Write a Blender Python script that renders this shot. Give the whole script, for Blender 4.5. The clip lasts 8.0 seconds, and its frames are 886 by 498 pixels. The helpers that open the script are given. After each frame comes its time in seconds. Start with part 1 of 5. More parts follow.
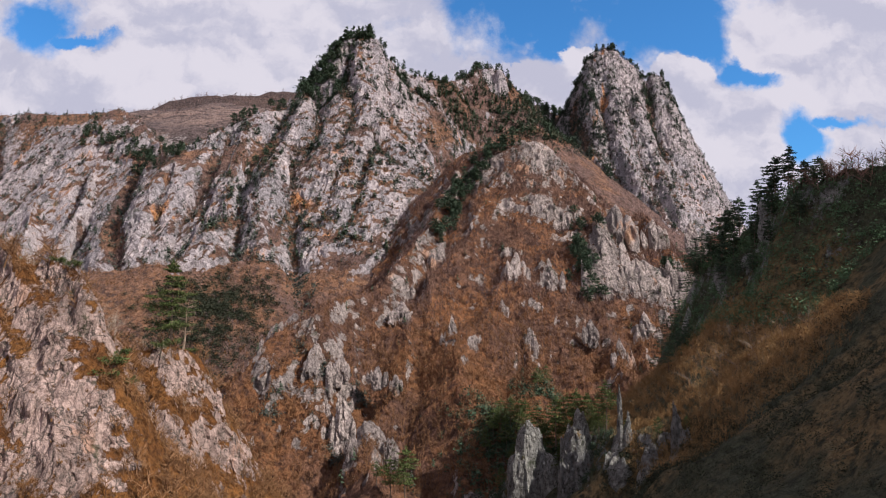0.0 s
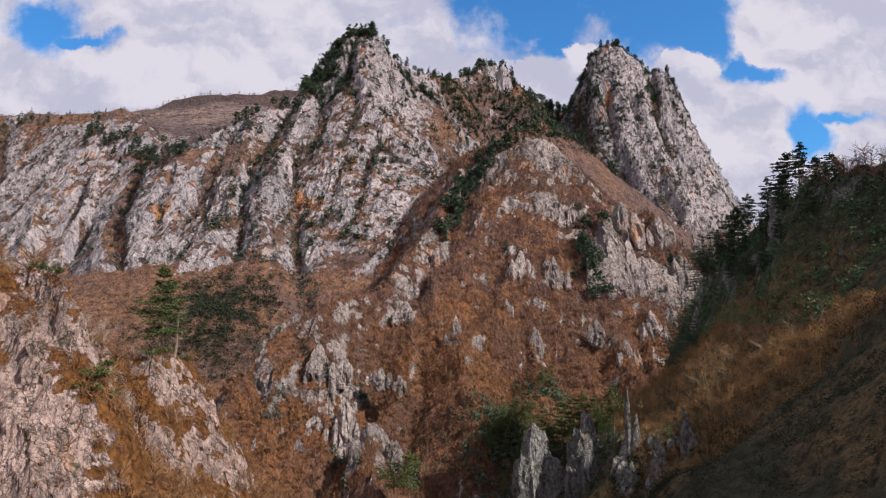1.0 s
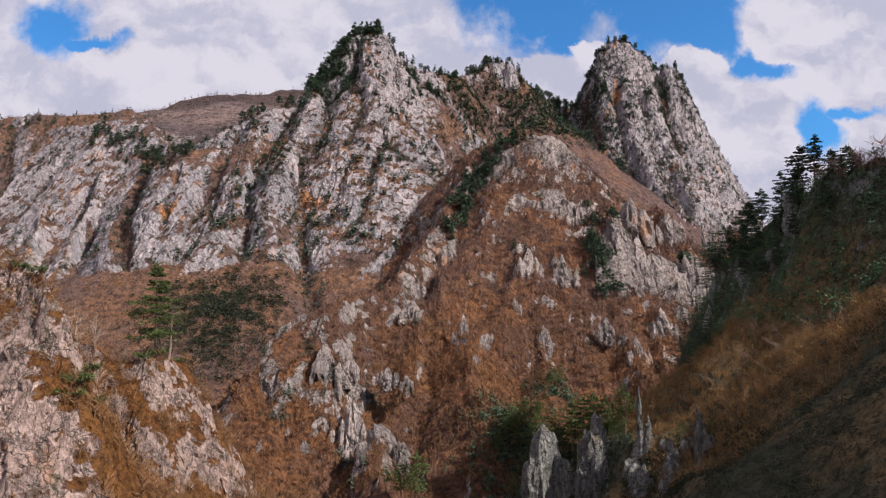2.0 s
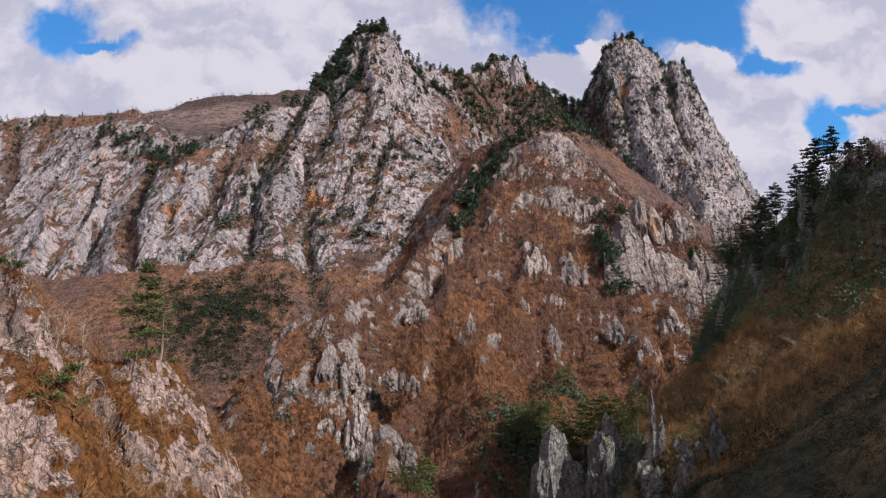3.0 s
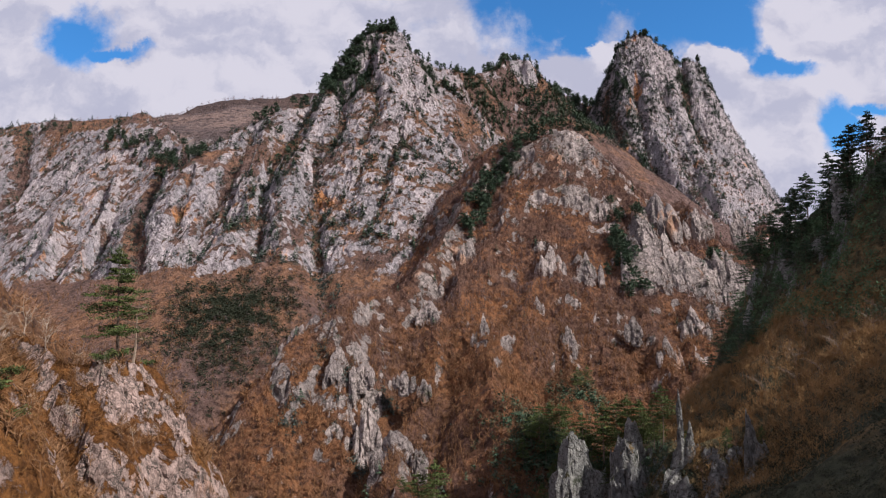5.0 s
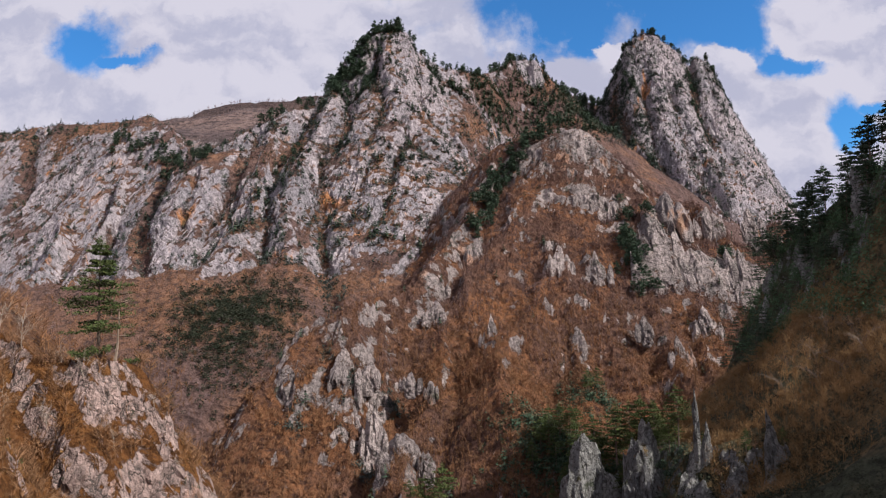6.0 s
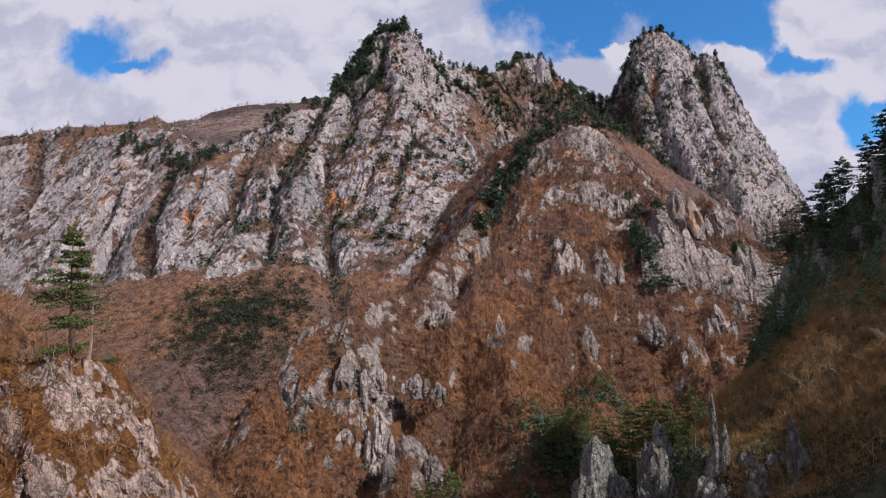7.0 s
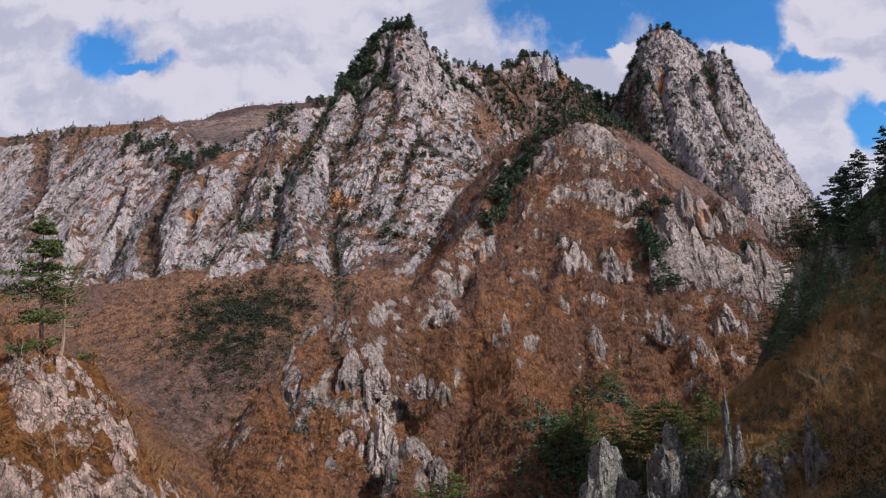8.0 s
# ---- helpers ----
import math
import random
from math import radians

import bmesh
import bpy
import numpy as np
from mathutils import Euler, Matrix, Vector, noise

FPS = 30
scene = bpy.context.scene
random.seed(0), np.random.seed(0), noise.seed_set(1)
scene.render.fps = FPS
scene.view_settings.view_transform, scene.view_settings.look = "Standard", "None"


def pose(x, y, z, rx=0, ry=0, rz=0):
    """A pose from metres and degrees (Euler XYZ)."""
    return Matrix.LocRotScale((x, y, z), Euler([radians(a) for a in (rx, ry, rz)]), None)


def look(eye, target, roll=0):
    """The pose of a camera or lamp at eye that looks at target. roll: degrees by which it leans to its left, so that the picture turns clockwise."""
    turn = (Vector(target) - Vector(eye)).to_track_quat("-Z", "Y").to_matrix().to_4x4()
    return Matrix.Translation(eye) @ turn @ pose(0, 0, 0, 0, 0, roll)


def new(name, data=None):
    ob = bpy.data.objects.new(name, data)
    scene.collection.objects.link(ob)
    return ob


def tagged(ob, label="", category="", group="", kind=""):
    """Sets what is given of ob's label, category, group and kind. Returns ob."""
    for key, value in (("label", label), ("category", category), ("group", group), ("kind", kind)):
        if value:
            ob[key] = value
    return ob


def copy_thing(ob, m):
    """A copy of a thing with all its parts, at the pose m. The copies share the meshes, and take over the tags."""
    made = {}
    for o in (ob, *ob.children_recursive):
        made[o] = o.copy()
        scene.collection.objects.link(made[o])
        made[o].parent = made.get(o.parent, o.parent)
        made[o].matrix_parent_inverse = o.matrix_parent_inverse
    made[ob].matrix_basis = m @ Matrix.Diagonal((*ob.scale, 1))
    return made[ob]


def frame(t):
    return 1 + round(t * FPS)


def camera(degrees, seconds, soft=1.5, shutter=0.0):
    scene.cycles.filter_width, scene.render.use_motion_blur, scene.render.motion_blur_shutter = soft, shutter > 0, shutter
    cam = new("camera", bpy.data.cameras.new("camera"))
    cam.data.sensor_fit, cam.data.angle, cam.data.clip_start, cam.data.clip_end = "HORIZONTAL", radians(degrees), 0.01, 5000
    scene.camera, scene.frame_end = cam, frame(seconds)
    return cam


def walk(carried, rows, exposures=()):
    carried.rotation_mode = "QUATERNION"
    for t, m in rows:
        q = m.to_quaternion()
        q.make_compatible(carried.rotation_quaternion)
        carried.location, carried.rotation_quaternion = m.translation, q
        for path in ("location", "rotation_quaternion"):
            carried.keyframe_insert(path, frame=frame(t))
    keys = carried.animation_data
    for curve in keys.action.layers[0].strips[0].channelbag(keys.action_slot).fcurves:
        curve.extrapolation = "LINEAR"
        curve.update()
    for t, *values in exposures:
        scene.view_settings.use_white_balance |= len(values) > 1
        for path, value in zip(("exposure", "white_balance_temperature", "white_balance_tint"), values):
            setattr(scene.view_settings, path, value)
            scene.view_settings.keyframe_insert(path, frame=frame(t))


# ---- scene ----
cam = camera(65, 8.0, soft=1.1)
PATH = [
    (0.0, pose(0.00, 0.00, 0.00, 96.000, -0.000, 0.000)),
    (0.5, pose(0.23, 2.31, 0.74, 95.891, 0.113, 0.162)),
    (1.0, pose(0.53, 4.56, 1.23, 95.811, 0.237, 0.408)),
    (1.5, pose(0.84, 6.88, 1.45, 95.754, 0.375, 0.738)),
    (3.0, pose(1.26, 14.90, 0.94, 95.715, 0.758, 1.684)),
    (3.5, pose(1.30, 17.86, 0.74, 95.779, 0.812, 1.913)),
    (4.0, pose(1.23, 21.05, 0.53, 95.873, 0.837, 2.155)),
    (4.5, pose(1.27, 24.23, 0.29, 95.936, 0.930, 2.431)),
    (6.0, pose(1.51, 33.78, -1.28, 96.288, 1.343, 3.378)),
    (6.5, pose(1.75, 37.27, -1.68, 96.371, 1.512, 3.744)),
    (7.0, pose(2.05, 40.80, -2.10, 96.421, 1.623, 4.124)),
    (7.5, pose(2.26, 44.12, -2.48, 96.452, 1.659, 4.458)),
    (8.0, pose(2.49, 46.54, -2.79, 96.477, 1.651, 4.644)),
]
walk(cam, PATH, [(0.0, 0.53, 6050, 9), (8.0, 0.42, 5850, 9)])

# ---- world and sun ----
SUN_WAY = Vector((0.77, -0.38, 0.74)).normalized()
sun = new("sun", bpy.data.lights.new("sun", "SUN"))
sun.data.energy, sun.data.angle, sun.data.color = 5.0, radians(0.6), (1.0, 0.90, 0.78)
sun.matrix_world = look(SUN_WAY * 900, (0, 0, 0))

SKY_STRENGTH = 0.070
sky_world = bpy.data.worlds.new("sky")
scene.world = sky_world
sky_world.use_nodes = True


class Nodes:
    """A small helper for node trees: makes nodes, links inputs given as sockets and sets those given as values."""

    def __init__(self, tree):
        self.tree = tree
        tree.nodes.clear()

    def add(self, kind, out=0, op="", **inputs):
        node = self.tree.nodes.new(kind)
        if kind in ("ShaderNodeMath", "ShaderNodeVectorMath"):
            node.operation = op
        elif kind == "ShaderNodeMapRange":
            node.interpolation_type = op
        elif kind == "ShaderNodeTexVoronoi":
            node.feature = op
        elif kind == "ShaderNodeAttribute":
            node.attribute_name = op
        for key, value in inputs.items():
            socket = node.inputs[int(key[1:])] if key[0] == "i" and key[1:].isdigit() else node.inputs[key.replace("_", " ")]
            if isinstance(value, bpy.types.NodeSocket):
                self.tree.links.new(value, socket)
            else:
                socket.default_value = value
        return node.outputs[out] if len(node.outputs) else None

    def math(self, op, a, b=0.0):
        return self.add("ShaderNodeMath", 0, op, i0=a, i1=b)

    def vec(self, op, a, b=(0, 0, 0), out=0):
        return self.add("ShaderNodeVectorMath", out, op, i0=a, i1=b)

    def noise(self, vector, scale, detail=4.0, rough=0.55, distortion=0.0):
        return self.add("ShaderNodeTexNoise", Vector=vector, Scale=scale, Detail=detail, Roughness=rough, Distortion=distortion)

    def ramp(self, value, a, b):
        """0 below a, 1 above b, smooth between."""
        return self.add("ShaderNodeMapRange", 0, "SMOOTHSTEP", i0=value, i1=a, i2=b, i3=0.0, i4=1.0)

    def mix(self, factor, a, b, blend="MIX"):
        node = self.tree.nodes.new("ShaderNodeMix")
        node.data_type, node.blend_type = "RGBA", blend
        for socket, value in ((node.inputs[0], factor), (node.inputs[6], a), (node.inputs[7], b)):
            if isinstance(value, bpy.types.NodeSocket):
                self.tree.links.new(value, socket)
            else:
                socket.default_value = value if isinstance(value, float) else (*value, 1.0)
        return node.outputs[2]


def build_sky():
    n = Nodes(sky_world.node_tree)
    way = n.add("ShaderNodeTexCoord")
    air_node = n.tree.nodes.new("ShaderNodeTexSky")
    air_node.sky_type, air_node.sun_disc = "NISHITA", False
    air_node.sun_elevation, air_node.sun_rotation = math.asin(SUN_WAY.z), math.atan2(SUN_WAY.x, SUN_WAY.y)
    air_node.air_density, air_node.dust_density, air_node.ozone_density = 1.0, 0.4, 3.0
    air = air_node.outputs[0]
    blue = n.mix(1.0, air, (0.62, 1.22, 1.62), "MULTIPLY")
    up = n.add("ShaderNodeSeparateXYZ", 2, Vector=way)
    # the sky ahead on a plane: u across, v up
    split = n.tree.nodes.new("ShaderNodeSeparateXYZ")
    n.tree.links.new(way, split.inputs[0])
    depth = n.math("MAXIMUM", n.math("ABSOLUTE", split.outputs[1]), 0.12)
    plane = n.add("ShaderNodeCombineXYZ", i0=n.math("DIVIDE", split.outputs[0], depth), i1=n.math("DIVIDE", split.outputs[2], depth), i2=n.math("MULTIPLY", n.math("SIGN", split.outputs[1]), 4.0))
    curl = n.vec("SCALE", n.vec("SUBTRACT", n.add("ShaderNodeTexNoise", 1, Vector=plane, Scale=9.0, Detail=9.0, Roughness=0.62), (0.5, 0.5, 0.5)))
    curl.node.inputs[3].default_value = 0.10
    bent = n.vec("ADD", plane, curl)

    def oval(u, v, a, b):
        """1 in the middle of an oval of the sky plane, 0 on its rim, less outside."""
        inside = n.vec("LENGTH", n.vec("DIVIDE", n.vec("SUBTRACT", bent, (u, v, 4.0)), (a, b, 9.0)), out=1)
        return n.math("SUBTRACT", 1.0, inside)

    # breaks in the cloud cover, and puffs in front of them
    gap = None
    for row in ((-0.600, 0.444, 0.056, 0.050), (-0.540, 0.418, 0.060, 0.012), (0.150, 0.470, 0.165, 0.085), (0.300, 0.455, 0.130, 0.100), (0.385, 0.450, 0.055, 0.100), (0.20, 0.74, 0.45, 0.26),
                (0.165, 0.405, 0.050, 0.026), (0.448, 0.370, 0.048, 0.022), (0.528, 0.278, 0.036, 0.042), (0.585, 0.300, 0.055, 0.013)):
        one = oval(*row)
        gap = one if gap is None else n.math("MAXIMUM", gap, one)
    puff = None
    for row in ((0.201, 0.385, 0.034, 0.030), (0.362, 0.366, 0.050, 0.040), (0.060, 0.375, 0.090, 0.020), (0.50, 0.43, 0.07, 0.06)):
        one = oval(*row)
        puff = one if puff is None else n.math("MAXIMUM", puff, one)
    fray = n.noise(plane, 13.0, 9.0, 0.60, 0.1)
    gap = n.math("ADD", gap, n.math("MULTIPLY", n.math("SUBTRACT", fray, 0.5), 1.9))
    gap = n.math("SUBTRACT", gap, n.math("MULTIPLY", n.ramp(puff, 0.0, 0.35), 0.9))
    cloud = n.math("SUBTRACT", 1.0, n.ramp(gap, -0.22, 0.52))
    # lit and shaded sides of the billows
    heap = n.noise(n.vec("MULTIPLY", bent, (1.0, 1.5, 1.0)), 7.5, 7.0, 0.55)
    heap_up = n.noise(n.vec("MULTIPLY", n.vec("ADD", bent, (0.018, 0.030, 0.0)), (1.0, 1.5, 1.0)), 7.5, 7.0, 0.55)
    relief = n.math("ADD", n.math("MULTIPLY", n.math("SUBTRACT", heap_up, heap), 2.6), n.noise(plane, 3.2, 4.0, 0.5))
    shade = n.ramp(relief, 0.20, 0.86)
    white = n.mix(shade, (7.6, 6.9, 7.3), (5.5, 5.2, 6.1))
    low = n.ramp(up, -0.02, 0.02)
    colour = n.mix(low, (2.0, 1.9, 1.9), n.mix(cloud, blue, white))
    back = n.add("ShaderNodeBackground", Color=colour, Strength=SKY_STRENGTH)
    n.add("ShaderNodeOutputWorld", Surface=back)


build_sky()


# ---- materials ----
def finish(n, colour, rough, height=None, depth=0.1, strength=1.0, specular=0.3):
    values = {"Base_Color": colour, "Roughness": rough, "Specular_IOR_Level": specular}
    if height is not None:
        values["Normal"] = n.add("ShaderNodeBump", Height=height, Distance=depth, Strength=strength)
    n.add("ShaderNodeOutputMaterial", Surface=n.add("ShaderNodeBsdfPrincipled", **values))


def material(name):
    m = bpy.data.materials.new(name)
    m.use_nodes = True
    return m, Nodes(m.node_tree)


def land_material(name, size, pale, grey, litter, litter_two, moss=(0.035, 0.045, 0.018), stain=0.5, cut=0.75, broad=0.7, fine=2.3, split=1.9, crackle=0.5):
    """Weathered limestone where the attribute rock is high, leaf litter and dry grass elsewhere. size: metres of one block."""
    m, n = material(name)
    place = n.add("ShaderNodeTexCoord", 3)
    rock = n.add("ShaderNodeAttribute", 2, "rock")
    tall = n.vec("MULTIPLY", place, (1.0, 1.0, 0.35))
    big = n.noise(tall, 0.10 / size, 6.0, 0.6, 0.6)
    grain = n.noise(place, 1.1 / size, 8.0, 0.68, 0.2)
    streak = n.noise(n.vec("MULTIPLY", place, (1.0, 1.0, 0.12)), 0.55 / size, 5.0, 0.6, 0.8)
    crack = n.add("ShaderNodeTexVoronoi", 0, "DISTANCE_TO_EDGE", Scale=0.16 / size,
                  Vector=n.vec("ADD", tall, n.vec("MULTIPLY", n.add("ShaderNodeTexNoise", 1, Vector=place, Scale=0.35 / size, Detail=4.0), (7 * size, 7 * size, 7 * size))))
    stone = n.mix(n.ramp(big, 0.38, 0.62), pale, grey)
    fissure = n.noise(n.vec("MULTIPLY", n.vec("ADD", place, (5, 9, 2)), (1.0, 1.0, 0.42)), split / size, 9.0, 0.72, 0.5)
    stone = n.mix(n.math("MULTIPLY", n.ramp(grain, 0.46, 0.62), 0.62 * cut + 0.06), stone, tuple(c * 0.50 for c in grey))
    stone = n.mix(n.math("MULTIPLY", n.ramp(fissure, 0.555, 0.62), cut), stone, (0.055, 0.048, 0.043))
    stone = n.mix(n.math("MULTIPLY", n.ramp(streak, 0.56, 0.70), 0.72 * cut), stone, (0.10, 0.092, 0.088))
    ochre = n.math("MULTIPLY", n.ramp(n.noise(n.vec("ADD", tall, (91, 17, 5)), 0.11 / size, 4.0, 0.62, 0.6), 0.60, 0.70), stain)
    stone = n.mix(ochre, stone, (0.50, 0.22, 0.085))
    stone = n.mix(n.math("MULTIPLY", n.ramp(crack, 0.036, 0.0), crackle), stone, (0.07, 0.062, 0.055))
    joint = n.add("ShaderNodeTexVoronoi", 0, "DISTANCE_TO_EDGE", Scale=0.52 / size,
                  Vector=n.vec("ADD", n.vec("MULTIPLY", place, (1.0, 1.0, 0.6)), n.vec("MULTIPLY", n.add("ShaderNodeTexNoise", 1, Vector=place, Scale=1.2 / size, Detail=3.0), (1.6 * size, 1.6 * size, 1.6 * size))))
    stone = n.mix(n.math("MULTIPLY", n.ramp(joint, 0.040, 0.0), crackle * 0.5), stone, (0.09, 0.08, 0.07))
    soil = n.mix(n.ramp(n.noise(place, 0.045 / size, 5.0, 0.6, 0.4), 0.40, 0.62), litter, litter_two)
    soil = n.mix(n.ramp(n.noise(place, 0.6 / size, 6.0, 0.7), 0.42, 0.66), soil, tuple(c * 0.45 for c in litter))
    edge = n.math("ADD", rock, n.math("MULTIPLY", n.math("SUBTRACT", n.noise(place, 0.9 / size, 10.0, 0.78), 0.5), fine))
    edge = n.math("ADD", edge, n.math("MULTIPLY", n.math("SUBTRACT", n.noise(place, 0.16 / size, 4.0, 0.65), 0.5), broad))
    bare = n.ramp(edge, 0.34, 0.58)
    green = n.math("MULTIPLY", n.ramp(n.noise(n.vec("ADD", place, (7, 31, 3)), 0.22 / size, 6.0, 0.72), 0.58, 0.66), 0.8)
    stone = n.mix(n.math("MULTIPLY", green, 0.9), stone, moss)
    colour = n.mix(bare, soil, stone)
    height = n.math("SUBTRACT", n.math("MULTIPLY", grain, 0.7), n.math("MULTIPLY", n.ramp(fissure, 0.50, 0.64), 0.35))
    height = n.math("ADD", height, n.math("MULTIPLY", n.math("MULTIPLY", n.ramp(crack, 0.0, 0.06), bare), 0.30))
    height = n.math("ADD", height, n.math("MULTIPLY", big, 0.8))
    height = n.math("ADD", height, n.math("MULTIPLY", n.math("MULTIPLY", n.ramp(joint, 0.0, 0.08), bare), 0.16))
    finish(n, colour, 0.93, height, 1.6 * size, 0.9, 0.15)
    return m


# distance haze painted in: lilac lean to the stone, faint fissures
HAZED_LAND = land_material("hazed_limestone", 3.4, (0.49, 0.420, 0.430), (0.352, 0.317, 0.336), (0.150, 0.093, 0.080), (0.230, 0.120, 0.070), stain=0.95, cut=0.24, broad=1.1, crackle=0.25)
MID_LAND = land_material("hill_limestone", 2.6, (0.455, 0.375, 0.350), (0.27, 0.226, 0.215), (0.135, 0.073, 0.053), (0.215, 0.096, 0.043), stain=0.5, cut=0.6, broad=1.2)
BANK_LAND = land_material("bank_soil", 2.2, (0.40, 0.32, 0.29), (0.22, 0.18, 0.165), (0.115, 0.062, 0.044), (0.175, 0.086, 0.044), stain=0.4, cut=0.6, broad=1.2)
NEAR_LAND = land_material("near_limestone", 0.55, (0.465, 0.337, 0.298), (0.31, 0.223, 0.196), (0.138, 0.057, 0.018), (0.205, 0.091, 0.028), stain=0.3, cut=0.5, broad=1.5, fine=1.8, split=0.75, crackle=0.85)
# ridge's shade painted into stone and litter, its sunlit slope into litter_two
SHADE_DARK_LAND = land_material("shade_dark_limestone", 1.4, (0.345, 0.33, 0.305), (0.20, 0.195, 0.188), (0.070, 0.072, 0.044), (0.20, 0.135, 0.064), stain=0.25, cut=0.85)


def simple_material(name, one, two, scale, rough=0.85, bump=0.0, vary=0.25):
    m, n = material(name)
    place = n.add("ShaderNodeTexCoord", 3)
    colour = n.mix(n.ramp(n.noise(place, scale, 5.0, 0.65), 0.35, 0.65), one, two)
    pick = n.add("ShaderNodeNewGeometry", 8)
    own = n.add("ShaderNodeObjectInfo", 5)
    mood = n.math("ADD", n.math("MULTIPLY", n.math("ADD", pick, own), vary), 1.0 - vary)
    colour = n.mix(1.0, colour, n.add("ShaderNodeCombineXYZ", i0=mood, i1=mood, i2=mood), "MULTIPLY")
    finish(n, colour, rough, n.noise(place, scale * 5, 6.0, 0.65) if bump else None, bump, 1.0, 0.12)
    return m


# needle green lifted and made bluish to imitate haze on far pines
NEEDLES = simple_material("hazed_pine_needles", (0.036, 0.058, 0.038), (0.060, 0.086, 0.050), 0.7, 0.75, vary=0.35)
BARK = simple_material("pine_bark", (0.11, 0.082, 0.065), (0.19, 0.142, 0.112), 3.0, 0.95, 0.03)
# lilac here imitates haze over the distant woods
TWIGS_HAZED = simple_material("hazed_lilac_twigs", (0.165, 0.122, 0.122), (0.215, 0.145, 0.130), 0.03, 0.95, vary=0.35)
# purple-brown twigs, with some haze of the upper hill in their colour
TWIGS = simple_material("bare_twigs", (0.155, 0.100, 0.092), (0.215, 0.124, 0.090), 0.05, 0.95, vary=0.45)
TWIGS_RUST = simple_material("russet_twigs", (0.142, 0.078, 0.045), (0.200, 0.102, 0.050), 0.06, 0.95, vary=0.45)
TWIGS_WARM = simple_material("warm_bare_twigs", (0.14, 0.082, 0.060), (0.24, 0.14, 0.090), 0.2, 0.95, vary=0.3)
# orange scrub, its colour brightened to paint sun onto the ridge slope
TWIGS_SUNLIT = simple_material("sunlit_orange_twigs", (0.20, 0.122, 0.056), (0.32, 0.190, 0.084), 0.15, 0.95, vary=0.35)
# shrub green likewise paler and bluer, with far haze in the colour
SHRUB = simple_material("hazed_evergreen_shrub", (0.044, 0.058, 0.052), (0.068, 0.082, 0.068), 0.3, 1.0, vary=0.3)
TWIGS_BROWN = simple_material("brown_twigs", (0.15, 0.080, 0.040), (0.23, 0.126, 0.066), 0.3, 0.95, vary=0.4)
# foliage darkened to carry the shadow in the gorge and low on the ridge
SHADE_DARK_SHRUB = simple_material("shade_dark_shrub", (0.026, 0.031, 0.021), (0.043, 0.047, 0.029), 0.3, 1.0, vary=0.3)
PALE_BARK = simple_material("pale_bark", (0.30, 0.24, 0.19), (0.42, 0.35, 0.29), 2.0, 0.95, 0.02)
SNAG_BARK = simple_material("weathered_bark", (0.17, 0.125, 0.095), (0.25, 0.19, 0.145), 2.0, 0.95, 0.02)
GRASS = simple_material("dry_grass", (0.150, 0.074, 0.029), (0.215, 0.115, 0.045), 0.4, 0.9, vary=0.35)
GREEN_NEEDLES = simple_material("fresh_pine_needles", (0.048, 0.068, 0.022), (0.086, 0.104, 0.034), 0.7, 0.75, vary=0.35)
# woods and tan fields, greyed towards lilac to paint in distance haze
PLATEAU_LAND = land_material("hazed_plateau_soil", 7.0, (0.44, 0.375, 0.37), (0.30, 0.262, 0.27), (0.120, 0.088, 0.086), (0.250, 0.172, 0.150), stain=0.3, cut=0.5)
RIDGE_GREEN = simple_material("ridge_evergreen", (0.055, 0.098, 0.052), (0.10, 0.15, 0.078), 0.4, 0.9, vary=0.3)
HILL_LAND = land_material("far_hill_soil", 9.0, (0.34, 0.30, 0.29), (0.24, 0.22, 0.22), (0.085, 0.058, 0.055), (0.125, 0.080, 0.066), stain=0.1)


# ---- land forms ----
def value_noise(p, seed=0):
    """Smooth noise from -1 to 1 at the rows of p."""
    cell = np.floor(p).astype(np.int64)
    f = p - cell
    f = f * f * f * (f * (f * 6 - 15) + 10)
    total = np.zeros(len(p))
    for i in (0, 1):
        for j in (0, 1):
            for k in (0, 1):
                h = ((cell[:, 0] + i) * 374761393 + (cell[:, 1] + j) * 668265263 + (cell[:, 2] + k) * 2147483647 + seed * 1274126177) & 0xFFFFFFFF
                h = ((h ^ (h >> 13)) * 1274126177) & 0xFFFFFFFF
                h = (h ^ (h >> 16)) & 0xFFFF
                w = (f[:, 0] if i else 1 - f[:, 0]) * (f[:, 1] if j else 1 - f[:, 1]) * (f[:, 2] if k else 1 - f[:, 2])
                total += w * (h / 32767.5 - 1)
    return total


def fbm(p, octaves=4, seed=0, gain=0.5):
    total, size, norm = np.zeros(len(p)), 1.0, 0.0
    for o in range(octaves):
        total += size * value_noise(p * 2.03 ** o + 17.3 * o, seed + o)
        norm += size
        size *= gain
    return total / norm


def ridged(p, octaves=4, seed=0, gain=0.55):
    """Sharp crests at 1, hollows towards 0."""
    total, size, norm = np.zeros(len(p)), 1.0, 0.0
    for o in range(octaves):
        total += size * (1 - np.abs(value_noise(p * 2.07 ** o + 9.1 * o, seed + o)) * 1.6)
        norm += size
        size *= gain
    return total / norm


